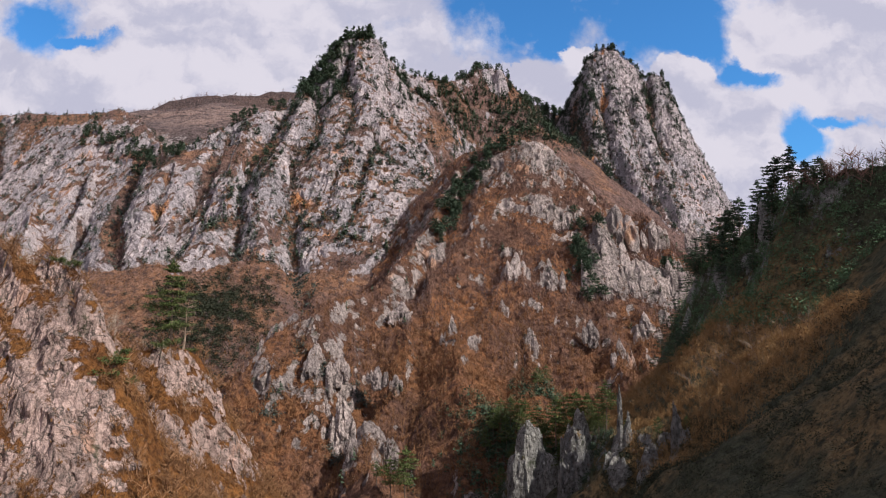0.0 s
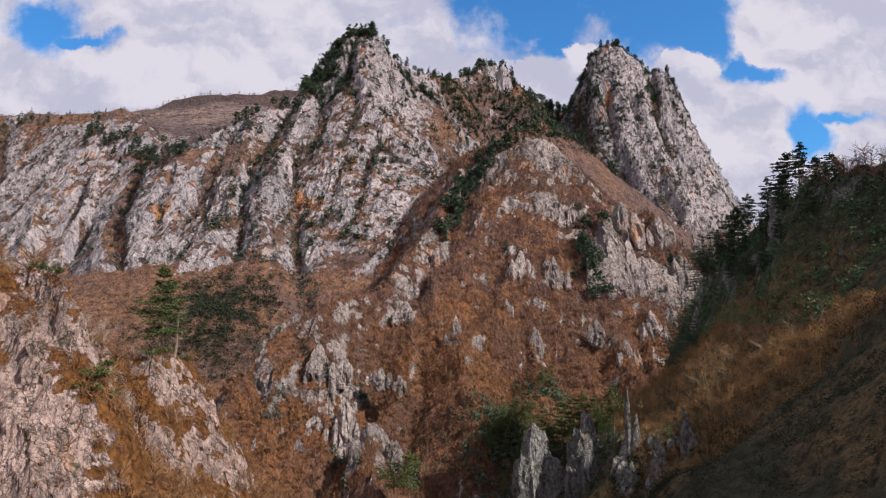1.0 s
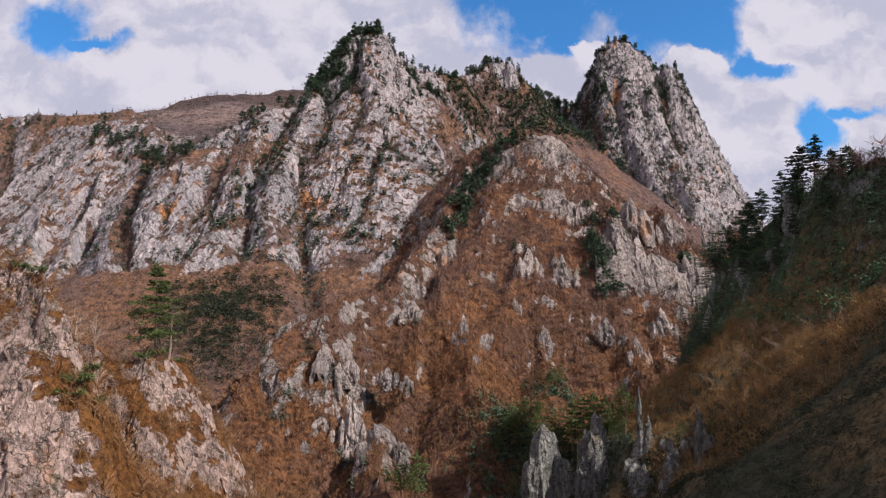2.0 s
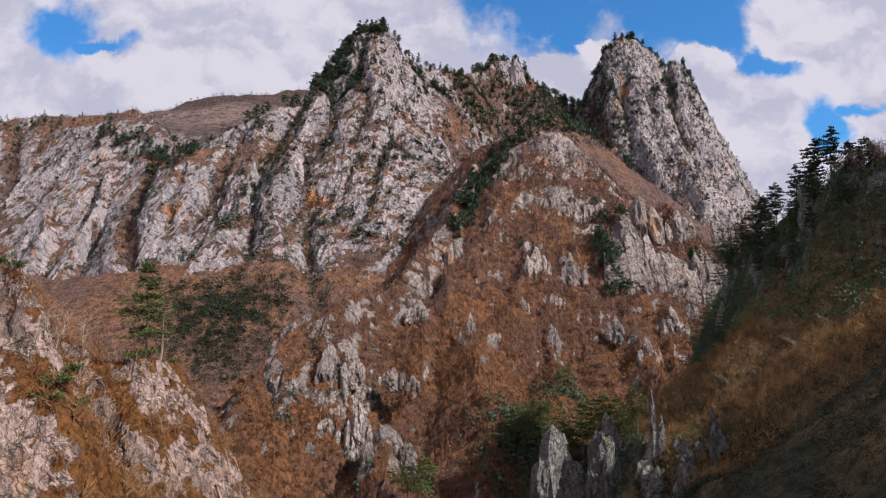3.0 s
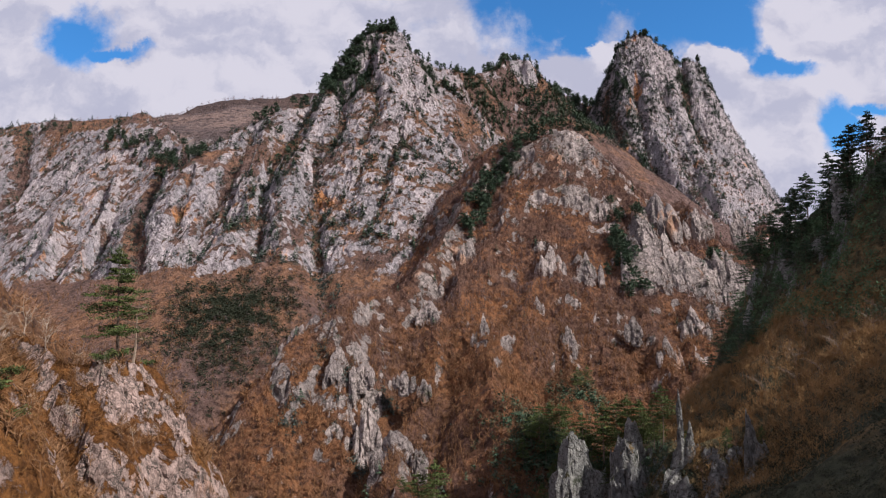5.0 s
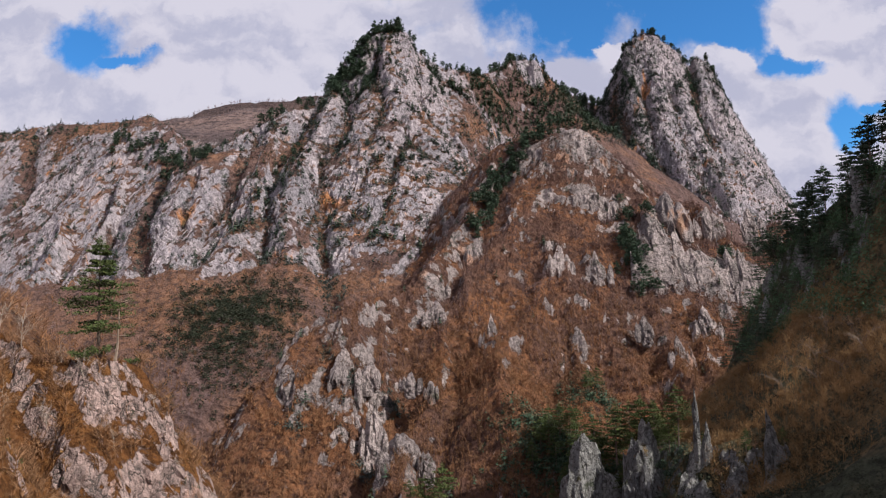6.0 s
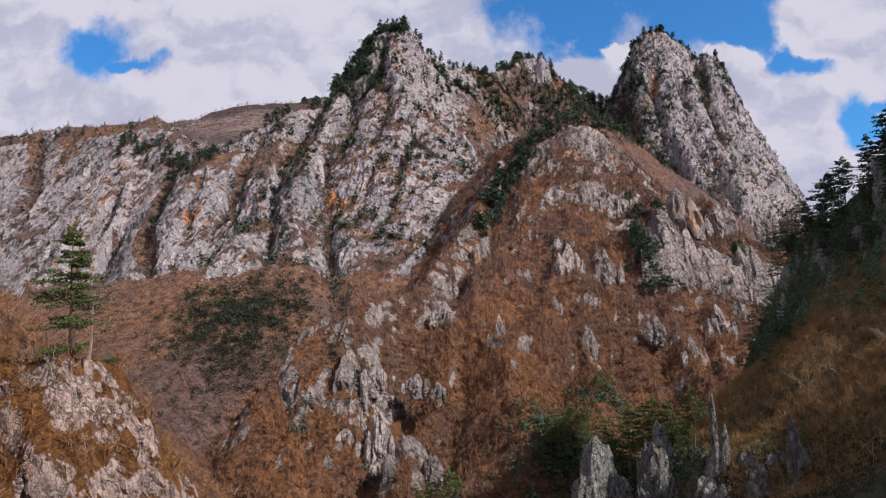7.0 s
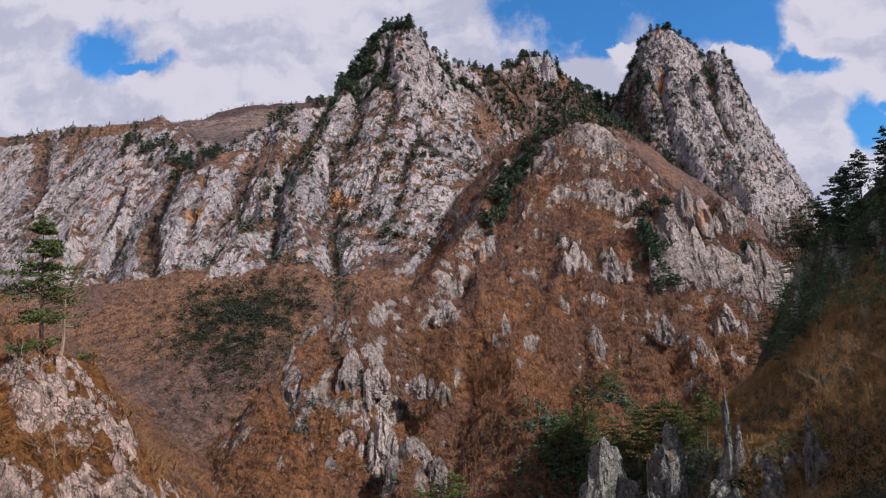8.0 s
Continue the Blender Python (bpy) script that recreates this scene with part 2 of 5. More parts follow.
def cells(p, seed=0):
    """A value from 0 to 1 for each of many uneven blocks."""
    base = np.floor(p).astype(np.int64)
    best, value = np.full(len(p), 9.0), np.zeros(len(p))
    for i in (-1, 0, 1):
        for j in (-1, 0, 1):
            for k in (-1, 0, 1):
                c = base + (i, j, k)
                h = (c[:, 0] * 374761393 + c[:, 1] * 668265263 + c[:, 2] * 1440662683 + seed * 1274126177) & 0xFFFFFFFF
                h = ((h ^ (h >> 13)) * 1274126177) & 0xFFFFFFFF
                h = h ^ (h >> 16)
                spot = c + np.c_[h & 255, (h >> 8) & 255, (h >> 16) & 255] / 255.0
                d = ((p - spot) ** 2).sum(axis=1)
                near = d < best
                best[near], value[near] = d[near], ((h[near] >> 4) & 1023) / 1023.0
    return value


def smooth(x, a, b):
    t = np.clip((x - a) / (b - a), 0, 1)
    return t * t * (3 - 2 * t)


def crest(x, y, line, steep, reach, gentle, cap=0.0):
    """Height over (x, y) of a crest along the points of line: its sides fall with the slope steep as far as reach, then with gentle. cap: half the width of its flat top."""
    best = np.full(x.shape, -1e9)
    for (ax, ay, az), (bx, by, bz) in zip(line, line[1:]):
        dx, dy = bx - ax, by - ay
        t = np.clip(((x - ax) * dx + (y - ay) * dy) / (dx * dx + dy * dy + 1e-9), 0, 1)
        d = np.maximum(np.hypot(x - ax - t * dx, y - ay - t * dy) - cap, 0)
        drop = np.where(d < reach, steep * d, steep * reach + gentle * (d - reach))
        best = np.maximum(best, az + t * (bz - az) - drop)
    return best


def mesh_of(name, verts, faces, materials, smooth_faces=True):
    """A mesh from arrays; faces all have the same number of corners."""
    me = bpy.data.meshes.new(name)
    n, k = faces.shape
    me.vertices.add(len(verts))
    me.vertices.foreach_set("co", np.asarray(verts, np.float32).ravel())
    me.loops.add(n * k)
    me.loops.foreach_set("vertex_index", faces.astype(np.int32).ravel())
    me.polygons.add(n)
    me.polygons.foreach_set("loop_start", np.arange(0, n * k, k, dtype=np.int32))
    me.polygons.foreach_set("use_smooth", np.full(n, smooth_faces))
    me.update(calc_edges=True)
    me.validate()
    for m in materials:
        me.materials.append(m)
    return me


LAND = {}


def land(name, box, step, crests, mat, seed, warp=(8.0, 45.0), ribs=(3.5, 9.0), gully=(4.0, 35.0), rocky=(0.30, 0.62), patches=(), fins=(0.0, 30.0, 90.0), tor=5.0, terrace=None, foot=None, clefts=(), floor=-125.0, facet=False, column=1.0, cap=0.0, label="", category="mountain", kind=""):
    """A mountain or hill as one relief. crests: (line, steep, reach, gentle). warp, ribs, gully: metres of shift and of one wave.
    patches: (x, y, radius, amount) where rock comes out or soil covers it."""
    xs, ys = np.arange(box[0], box[1] + step, step), np.arange(box[2], box[3] + step, step)
    gx, gy = np.meshgrid(xs, ys)
    shake = np.random.default_rng(seed + 1)
    x, y = gx.ravel() + shake.uniform(-0.34, 0.34, gx.size) * step, gy.ravel() + shake.uniform(-0.34, 0.34, gx.size) * step
    flat = np.c_[x, y, np.zeros_like(x)]
    wx = x + warp[0] * fbm(flat / warp[1], 4, seed)
    wy = y + warp[0] * fbm(flat / warp[1] + 50, 4, seed + 5)
    z = np.full(x.shape, -1e9)
    for line, steep, reach, gentle in crests:
        z = np.maximum(z, crest(wx, wy, line, steep, reach, gentle, cap))
    high = np.ones_like(z) if foot is None else smooth(z + 34 * fbm(flat / 42, 4, seed + 81), *foot)
    z += gully[0] * (ridged(flat / gully[1], 4, seed + 11) - 0.75) * (0.4 + 0.6 * high)
    if fins[0]:
        upright = np.c_[wx / fins[1], wy / fins[2], np.zeros_like(x)]
        z += fins[0] * (ridged(upright, 3, seed + 61, 0.6) - 0.72) * high
    for px, py, radius, amount in patches:
        d2 = ((x - px) ** 2 + (y - py) ** 2) / (radius * radius)
        if amount > 0:
            z += tor * amount * np.exp(-d2 * d2) * (0.55 + 0.9 * ridged(flat / (0.9 * radius + 2), 3, seed + 71))
    if terrace:
        bed = (z + terrace[2] * x + terrace[1] * 0.5 * fbm(flat / (2.2 * terrace[1]), 3, seed + 91)) / terrace[1]
        z -= terrace[0] * terrace[1] / 6.283 * np.sin(6.283 * bed)
    damp = np.zeros_like(z)
    for line, deep, wide in clefts:
        for (ax, ay), (bx, by) in zip(line, line[1:]):
            t = np.clip(((wx - ax) * (bx - ax) + (wy - ay) * (by - ay)) / ((bx - ax) ** 2 + (by - ay) ** 2), 0, 1)
            d2 = ((wx - ax - t * (bx - ax)) ** 2 + (wy - ay - t * (by - ay)) ** 2) / (wide * wide)
            damp = np.maximum(damp, np.exp(-d2) * min(1.0, deep / 12))
    z -= 15 * damp
    shape = gx.shape

    def normals(p):
        g = p.reshape(*shape, 3)
        du, dv = np.gradient(g, axis=1), np.gradient(g, axis=0)
        n = np.cross(du, dv)
        return (n / (np.linalg.norm(n, axis=2, keepdims=True) + 1e-9)).reshape(-1, 3)

    p = np.c_[x, y, z]
    n = normals(p)
    cliff = smooth(1 - n[:, 2], rocky[0] - 0.08, rocky[1]) * high
    for px, py, radius, amount in patches:
        cliff += amount * np.exp(-((x - px) ** 2 + (y - py) ** 2) / (radius * radius))
    cliff = np.clip(cliff, 0, 1)
    r = ribs[1]
    tall = p * np.array((1 / r, 1 / r, 0.32 / r))
    push = column * ribs[0] * (ridged(tall, 3, seed + 21) - 0.6) + 0.45 * column * ribs[0] * (ridged(p * np.array((1, 1, 0.6)) / (0.40 * r), 3, seed + 31) - 0.6)
    push += 0.75 * ribs[0] * (cells(p * np.array((1, 1, 0.8)) / (0.60 * r) + 0.35 * fbm(p / (0.5 * r), 2, seed + 3)[:, None], seed + 51) - 0.5) * cliff
    push += 0.36 * ribs[0] * (cells(p * np.array((0.8, 0.8, 1.3)) / (0.27 * r) + 0.3 * fbm(p / (0.3 * r), 2, seed + 4)[:, None], seed + 53) - 0.5) * cliff
    out = n.copy()
    out[:, 2] *= 0.5
    p = p + out * (push * (0.22 + 0.78 * cliff))[:, None]
    n = normals(p)
    rock = smooth(1 - n[:, 2] + 0.12 * fbm(p / (3.2 * r), 4, seed + 41), rocky[0], rocky[1]) * (0.12 + 0.88 * high)
    for px, py, radius, amount in patches:
        rock += amount * np.exp(-((p[:, 0] - px) ** 2 + (p[:, 1] - py) ** 2) / (radius * radius))
    rock = np.clip(rock, 0, 1)
    index = np.arange(len(p)).reshape(shape)
    faces = np.stack((index[:-1, :-1], index[:-1, 1:], index[1:, 1:], index[1:, :-1]), -1).reshape(-1, 4)
    faces = faces[(p[faces, 2] > floor).any(axis=1)]
    used, faces = np.unique(faces, return_inverse=True)
    p, n, rock, damp = p[used], n[used], np.clip(rock - 0.8 * damp, 0, 1)[used], damp[used]
    me = mesh_of(name, p, faces.reshape(-1, 4), [mat], not facet)
    me.attributes.new("rock", "FLOAT", "POINT").data.foreach_set("value", rock.astype(np.float32))
    ob = tagged(new(name, me), label, category, "", kind)
    LAND[name] = (p, n, rock, damp)
    return ob


# the valley floor, one sheet to the horizon
side = np.linspace(-1, 1, 105)
side = np.sign(side) * (np.abs(side) ** 2.2) * 5200
gx, gy = np.meshgrid(side, side + 400)
gp = np.c_[gx.ravel(), gy.ravel(), np.zeros(gx.size)]
gp[:, 2] = -118 + 10 * fbm(gp / 160, 4, 3) + 55 * smooth(np.hypot(gp[:, 0], gp[:, 1] - 400), 1500, 5000) * (1 + fbm(gp / 700, 3, 9))
gi = np.arange(gx.size).reshape(gx.shape)
ground_mesh = mesh_of("ground", gp, np.stack((gi[:-1, :-1], gi[:-1, 1:], gi[1:, 1:], gi[1:, :-1]), -1).reshape(-1, 4), [MID_LAND])
ground_mesh.attributes.new("rock", "FLOAT", "POINT")
tagged(new("ground", ground_mesh), "valley floor of brown leaf litter below the mountains", "ground", kind="structure")

# high plateau far behind
land("plateau", (-1900, 250, 640, 2300), 13.0, [
    ([(-2400, 1500, 380), (-934, 1340, 362), (-785, 1300, 352), (-665, 1280, 362), (-573, 1235, 379), (-527, 1235, 394), (-483, 1230, 399), (-430, 1225, 402), (-378, 1225, 402), (-327, 1225, 397), (-265, 1225, 389), (0, 1300, 330), (300, 1500, 300)], 0.50, 230, 1.1),
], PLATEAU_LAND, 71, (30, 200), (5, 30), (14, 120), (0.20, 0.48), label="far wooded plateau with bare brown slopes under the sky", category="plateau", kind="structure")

# wooded hill beyond the plateau
land("far_hill", (-1700, 300, 1150, 2200), 14.0, [
    ([(-1500, 1800, 400), (-815, 1700, 500), (-690, 1660, 522), (-641, 1660, 544), (-585, 1660, 556), (-473, 1660, 563), (-385, 1700, 586), (-294, 1750, 609), (0, 1900, 560)], 0.62, 300, 0.9),
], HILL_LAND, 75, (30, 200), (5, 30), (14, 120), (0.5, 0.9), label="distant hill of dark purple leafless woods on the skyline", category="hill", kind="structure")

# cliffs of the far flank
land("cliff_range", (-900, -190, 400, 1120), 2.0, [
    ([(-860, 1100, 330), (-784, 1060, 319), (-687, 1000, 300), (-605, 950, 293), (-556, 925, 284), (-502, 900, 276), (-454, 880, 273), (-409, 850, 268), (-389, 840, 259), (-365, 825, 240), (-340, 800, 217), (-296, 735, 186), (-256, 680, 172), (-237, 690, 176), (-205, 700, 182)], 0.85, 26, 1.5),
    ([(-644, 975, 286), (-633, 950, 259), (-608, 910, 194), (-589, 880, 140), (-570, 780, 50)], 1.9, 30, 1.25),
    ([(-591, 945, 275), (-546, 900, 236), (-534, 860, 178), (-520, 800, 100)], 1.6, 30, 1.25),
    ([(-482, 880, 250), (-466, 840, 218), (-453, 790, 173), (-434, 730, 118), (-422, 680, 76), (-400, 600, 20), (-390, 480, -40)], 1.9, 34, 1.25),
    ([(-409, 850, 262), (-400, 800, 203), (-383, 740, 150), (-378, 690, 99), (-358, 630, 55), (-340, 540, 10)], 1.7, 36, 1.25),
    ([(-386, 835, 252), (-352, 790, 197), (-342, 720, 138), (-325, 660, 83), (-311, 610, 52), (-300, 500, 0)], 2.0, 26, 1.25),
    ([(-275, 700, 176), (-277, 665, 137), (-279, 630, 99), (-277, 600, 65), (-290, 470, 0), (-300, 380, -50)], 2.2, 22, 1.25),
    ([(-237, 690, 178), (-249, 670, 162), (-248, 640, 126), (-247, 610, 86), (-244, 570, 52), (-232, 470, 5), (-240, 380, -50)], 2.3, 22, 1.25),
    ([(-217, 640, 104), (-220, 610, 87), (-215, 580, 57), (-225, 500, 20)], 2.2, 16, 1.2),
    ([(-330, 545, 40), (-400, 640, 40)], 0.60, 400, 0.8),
], HAZED_LAND, 33, (8, 40), (3.5, 7.0), (3.0, 30.0), (0.28, 0.52), fins=(2.5, 20, 50), foot=(20, 52), facet=True, column=0.55, clefts=[([(-454, 830), (-473, 816), (-480, 803), (-487, 783)], 15, 10), ([(-345, 790), (-330, 756), (-325, 718), (-313, 674), (-289, 616), (-278, 593)], 14, 9), ([(-224, 685), (-227, 664), (-230, 652), (-235, 619), (-233, 607)], 13, 6), ([(-372, 711), (-353, 670)], 11, 6), ([(-400, 770), (-392, 720)], 7, 6), ([(-262, 655), (-258, 610)], 7, 4), ([(-610, 940), (-575, 880), (-550, 830)], 12, 9)],
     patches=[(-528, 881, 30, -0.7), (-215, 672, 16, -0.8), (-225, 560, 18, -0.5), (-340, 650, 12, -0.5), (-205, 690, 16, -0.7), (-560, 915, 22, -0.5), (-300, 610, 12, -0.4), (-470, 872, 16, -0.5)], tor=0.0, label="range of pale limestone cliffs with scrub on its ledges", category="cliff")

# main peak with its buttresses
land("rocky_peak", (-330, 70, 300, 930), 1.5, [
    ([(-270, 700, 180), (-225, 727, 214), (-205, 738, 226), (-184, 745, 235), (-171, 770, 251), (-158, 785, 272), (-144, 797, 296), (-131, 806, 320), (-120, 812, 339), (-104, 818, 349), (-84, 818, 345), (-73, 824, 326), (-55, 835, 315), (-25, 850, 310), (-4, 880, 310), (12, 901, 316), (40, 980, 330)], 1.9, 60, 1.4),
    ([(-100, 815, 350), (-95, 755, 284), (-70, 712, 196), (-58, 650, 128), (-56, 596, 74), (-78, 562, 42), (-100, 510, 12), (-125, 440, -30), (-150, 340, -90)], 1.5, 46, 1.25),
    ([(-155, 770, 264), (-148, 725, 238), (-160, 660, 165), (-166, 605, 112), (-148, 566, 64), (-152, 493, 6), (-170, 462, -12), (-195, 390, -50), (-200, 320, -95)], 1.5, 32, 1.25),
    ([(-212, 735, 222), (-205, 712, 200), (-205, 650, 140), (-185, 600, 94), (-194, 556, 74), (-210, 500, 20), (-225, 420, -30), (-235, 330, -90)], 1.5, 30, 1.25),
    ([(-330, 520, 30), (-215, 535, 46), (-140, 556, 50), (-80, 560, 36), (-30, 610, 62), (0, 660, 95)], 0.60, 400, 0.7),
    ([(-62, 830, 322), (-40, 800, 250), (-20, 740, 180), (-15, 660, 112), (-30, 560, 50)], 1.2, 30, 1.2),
], HAZED_LAND, 12, (7, 42), (3.6, 7.0), (4.5, 30.0), (0.27, 0.51), fins=(4.5, 20, 70), foot=(22, 56), facet=True, column=0.6, cap=4.0, clefts=[([(-148, 660), (-146, 650), (-142, 633), (-133, 618)], 9, 6), ([(-183, 632), (-181, 610), (-169, 589)], 7, 5), ([(-103, 655), (-105, 642), (-107, 624), (-109, 607)], 6, 5), ([(-78, 705), (-69, 696), (-57, 684)], 9, 5), ([(-135, 725), (-136, 693), (-140, 670)], 7, 7), ([(-150, 680), (-143, 622), (-112, 548), (-98, 505)], 8, 7), ([(-116, 800), (-106, 765), (-100, 720), (-104, 680)], 7, 6), ([(-226, 720), (-219, 665), (-222, 605)], 9, 5), ([(-170, 622), (-174, 599), (-170, 570)], 8, 4), ([(-70, 815), (-62, 770), (-40, 730)], 6, 5), ([(-62, 700), (-80, 650), (-85, 610)], 7, 5)], patches=[(-195, 674, 16, -0.8), (-190, 590, 14, -0.7), (-2, 760, 32, -0.7), (8, 880, 34, -1.0), (28, 885, 30, -1.0), (-2, 815, 24, -0.7), (-183, 703, 16, -0.8), (-204, 600, 12, -0.7), (-150, 590, 9, -0.5)], label="steep limestone peak with pines on its summit ridge", category="mountain")

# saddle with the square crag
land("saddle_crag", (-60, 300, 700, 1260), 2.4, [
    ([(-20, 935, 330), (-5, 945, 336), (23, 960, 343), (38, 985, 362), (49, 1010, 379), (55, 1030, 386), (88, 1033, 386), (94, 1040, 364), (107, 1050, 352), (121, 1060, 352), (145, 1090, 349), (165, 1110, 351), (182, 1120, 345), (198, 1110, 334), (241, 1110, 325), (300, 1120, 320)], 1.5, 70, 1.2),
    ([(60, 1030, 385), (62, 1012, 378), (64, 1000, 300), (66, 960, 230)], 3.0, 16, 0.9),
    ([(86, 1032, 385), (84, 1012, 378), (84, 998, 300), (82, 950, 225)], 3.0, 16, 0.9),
], HAZED_LAND, 52, (3, 40), (4.0, 9.0), (4.0, 34.0), (0.42, 0.72), fins=(3, 20, 70), facet=True, column=0.6, cap=4.0, patches=[(74, 1012, 18, 1.0), (20, 955, 16, 0.4)], tor=0.5, label="square limestone crag on a wooded saddle", category="crag")

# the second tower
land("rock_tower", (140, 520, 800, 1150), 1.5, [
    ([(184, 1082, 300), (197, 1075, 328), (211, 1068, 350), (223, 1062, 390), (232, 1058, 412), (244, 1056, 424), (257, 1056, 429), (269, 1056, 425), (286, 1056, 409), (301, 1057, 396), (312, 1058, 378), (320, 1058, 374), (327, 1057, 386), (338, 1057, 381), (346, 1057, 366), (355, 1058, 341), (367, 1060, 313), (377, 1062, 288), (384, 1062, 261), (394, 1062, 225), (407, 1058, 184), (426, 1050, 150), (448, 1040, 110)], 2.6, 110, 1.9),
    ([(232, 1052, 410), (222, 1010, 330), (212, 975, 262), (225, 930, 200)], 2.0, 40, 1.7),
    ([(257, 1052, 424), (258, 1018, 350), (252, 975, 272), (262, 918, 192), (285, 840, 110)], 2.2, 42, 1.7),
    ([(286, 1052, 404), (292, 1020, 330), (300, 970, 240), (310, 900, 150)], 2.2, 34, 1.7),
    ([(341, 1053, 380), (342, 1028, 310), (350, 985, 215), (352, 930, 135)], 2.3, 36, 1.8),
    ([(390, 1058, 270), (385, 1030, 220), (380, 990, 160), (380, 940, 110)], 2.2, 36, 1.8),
], HAZED_LAND, 91, (3, 40), (2.8, 7.0), (3.0, 30.0), (0.25, 0.50), fins=(3, 18, 90), facet=True, column=0.65, cap=5.0, clefts=[([(314, 1046), (314, 1020), (318, 985)], 12, 7), ([(200, 1040), (198, 1015), (205, 970)], 12, 10), ([(236, 1010), (234, 960), (240, 920)], 7, 7), ([(276, 1015), (278, 960), (290, 905)], 7, 6)], label="tall limestone tower dotted with dark pines", category="mountain")

# brown hill in the middle
land("wooded_hill", (-170, 380, 255, 730), 1.75, [
    ([(8, 650, 152), (20, 640, 160), (66, 625, 170), (90, 630, 164), (113, 640, 148), (160, 690, 122), (240, 780, 118), (330, 900, 120)], 1.0, 26, 1.2),
    ([(18, 636, 158), (-5, 560, 96), (-22, 500, 54), (-48, 440, 22), (-76, 398, 10), (-95, 378, -8), (-112, 370, -31), (-135, 350, -62), (-150, 320, -95)], 1.25, 40, 0.9),
    ([(66, 625, 163), (37, 580, 115), (10, 500, 52), (-22, 432, 10), (-22, 386, -20), (-34, 338, -50), (-24, 285, -60), (-20, 255, -85)], 0.85, 22, 0.9),
    ([(66, 625, 163), (58, 560, 94), (51, 502, 46), (30, 445, 8), (6, 408, -4), (14, 342, -31), (8, 320, -50), (0, 270, -78)], 0.85, 22, 0.9),
    ([(113, 640, 140), (98, 564, 91), (75, 504, 38), (54, 440, -8), (46, 385, -30), (42, 320, -55), (40, 270, -75)], 0.85, 22, 0.9),
    ([(113, 640, 140), (125, 565, 92), (118, 524, 60), (119, 514, 20), (107, 440, -12), (104, 420, -17), (98, 350, -48)], 0.95, 22, 0.9),
    ([(185, 650, 105), (185, 567, 62), (158, 534, 36), (154, 524, 10), (131, 456, -2), (118, 410, -26)], 1.0, 24, 0.9),
    ([(260, 660, 85), (203, 566, 30), (200, 556, 2), (185, 500, -12), (170, 450, -20)], 0.95, 24, 0.9),
    ([(330, 900, 120), (300, 760, 90), (250, 640, 65), (220, 540, 10)], 0.8, 24, 0.85),
], MID_LAND, 27, (7, 30), (3.6, 8.5), (5.0, 24.0), (0.36, 0.62), fins=(5, 16, 50), tor=7.0, facet=True, label="steep hill of leafless brown woodland with limestone outcrops", category="hill",
     patches=[(75, 615, 26, 0.5), (100, 620, 20, 0.5), (40, 610, 16, 0.4), (117, 505, 13, 0.8), (122, 530, 11, 0.9), (136, 502, 13, 0.8), (150, 505, 14, 0.8), (149, 545, 10, 0.6), (163, 490, 9, 0.8), (172, 515, 14, 0.9), (190, 535, 16, 0.9), (150, 470, 7, 0.6), (80, 560, 12, 0.6), (98, 556, 13, 0.6), (50, 560, 9, 0.5), (30, 575, 9, 0.5), (131, 458, 9, 0.6), (60, 360, 60, -0.35), (0, 360, 40, -0.2),
              (30, 450, 40, -0.3), (-76, 394, 7, 0.3), (-66, 366, 7, 0.3), (-93, 372, 8, 0.3), (-60, 350, 8, 0.2), (-34, 335, 6, 0.3), (5, 403, 4, 0.6), (51, 500, 8, 0.5), (54, 438, 5, 0.6), (75, 502, 7, 0.5), (-15, 440, 40, -0.15)])

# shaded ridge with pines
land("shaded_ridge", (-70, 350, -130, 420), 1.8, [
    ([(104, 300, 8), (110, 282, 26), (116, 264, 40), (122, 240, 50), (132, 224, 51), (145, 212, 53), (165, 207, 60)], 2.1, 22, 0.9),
    # next two crests: unseen, added to cast shade; the notch lets sun through
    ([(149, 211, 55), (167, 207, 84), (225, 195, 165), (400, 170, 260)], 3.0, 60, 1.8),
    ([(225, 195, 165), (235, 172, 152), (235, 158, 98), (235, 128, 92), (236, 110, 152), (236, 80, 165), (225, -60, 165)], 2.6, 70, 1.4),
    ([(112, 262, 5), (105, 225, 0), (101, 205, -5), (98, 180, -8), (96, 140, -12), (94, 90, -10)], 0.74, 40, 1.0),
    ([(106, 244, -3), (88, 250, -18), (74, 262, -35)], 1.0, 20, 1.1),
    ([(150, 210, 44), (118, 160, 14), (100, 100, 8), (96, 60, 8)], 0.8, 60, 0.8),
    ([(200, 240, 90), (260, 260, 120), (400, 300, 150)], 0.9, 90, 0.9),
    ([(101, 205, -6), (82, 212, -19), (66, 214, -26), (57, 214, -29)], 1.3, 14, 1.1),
], SHADE_DARK_LAND, 44, (5, 28), (2.6, 6.0), (4.0, 22.0), (0.50, 0.85), label="shaded wooded ridge falling to a gorge", category="ridge",
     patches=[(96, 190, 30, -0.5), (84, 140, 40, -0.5)])

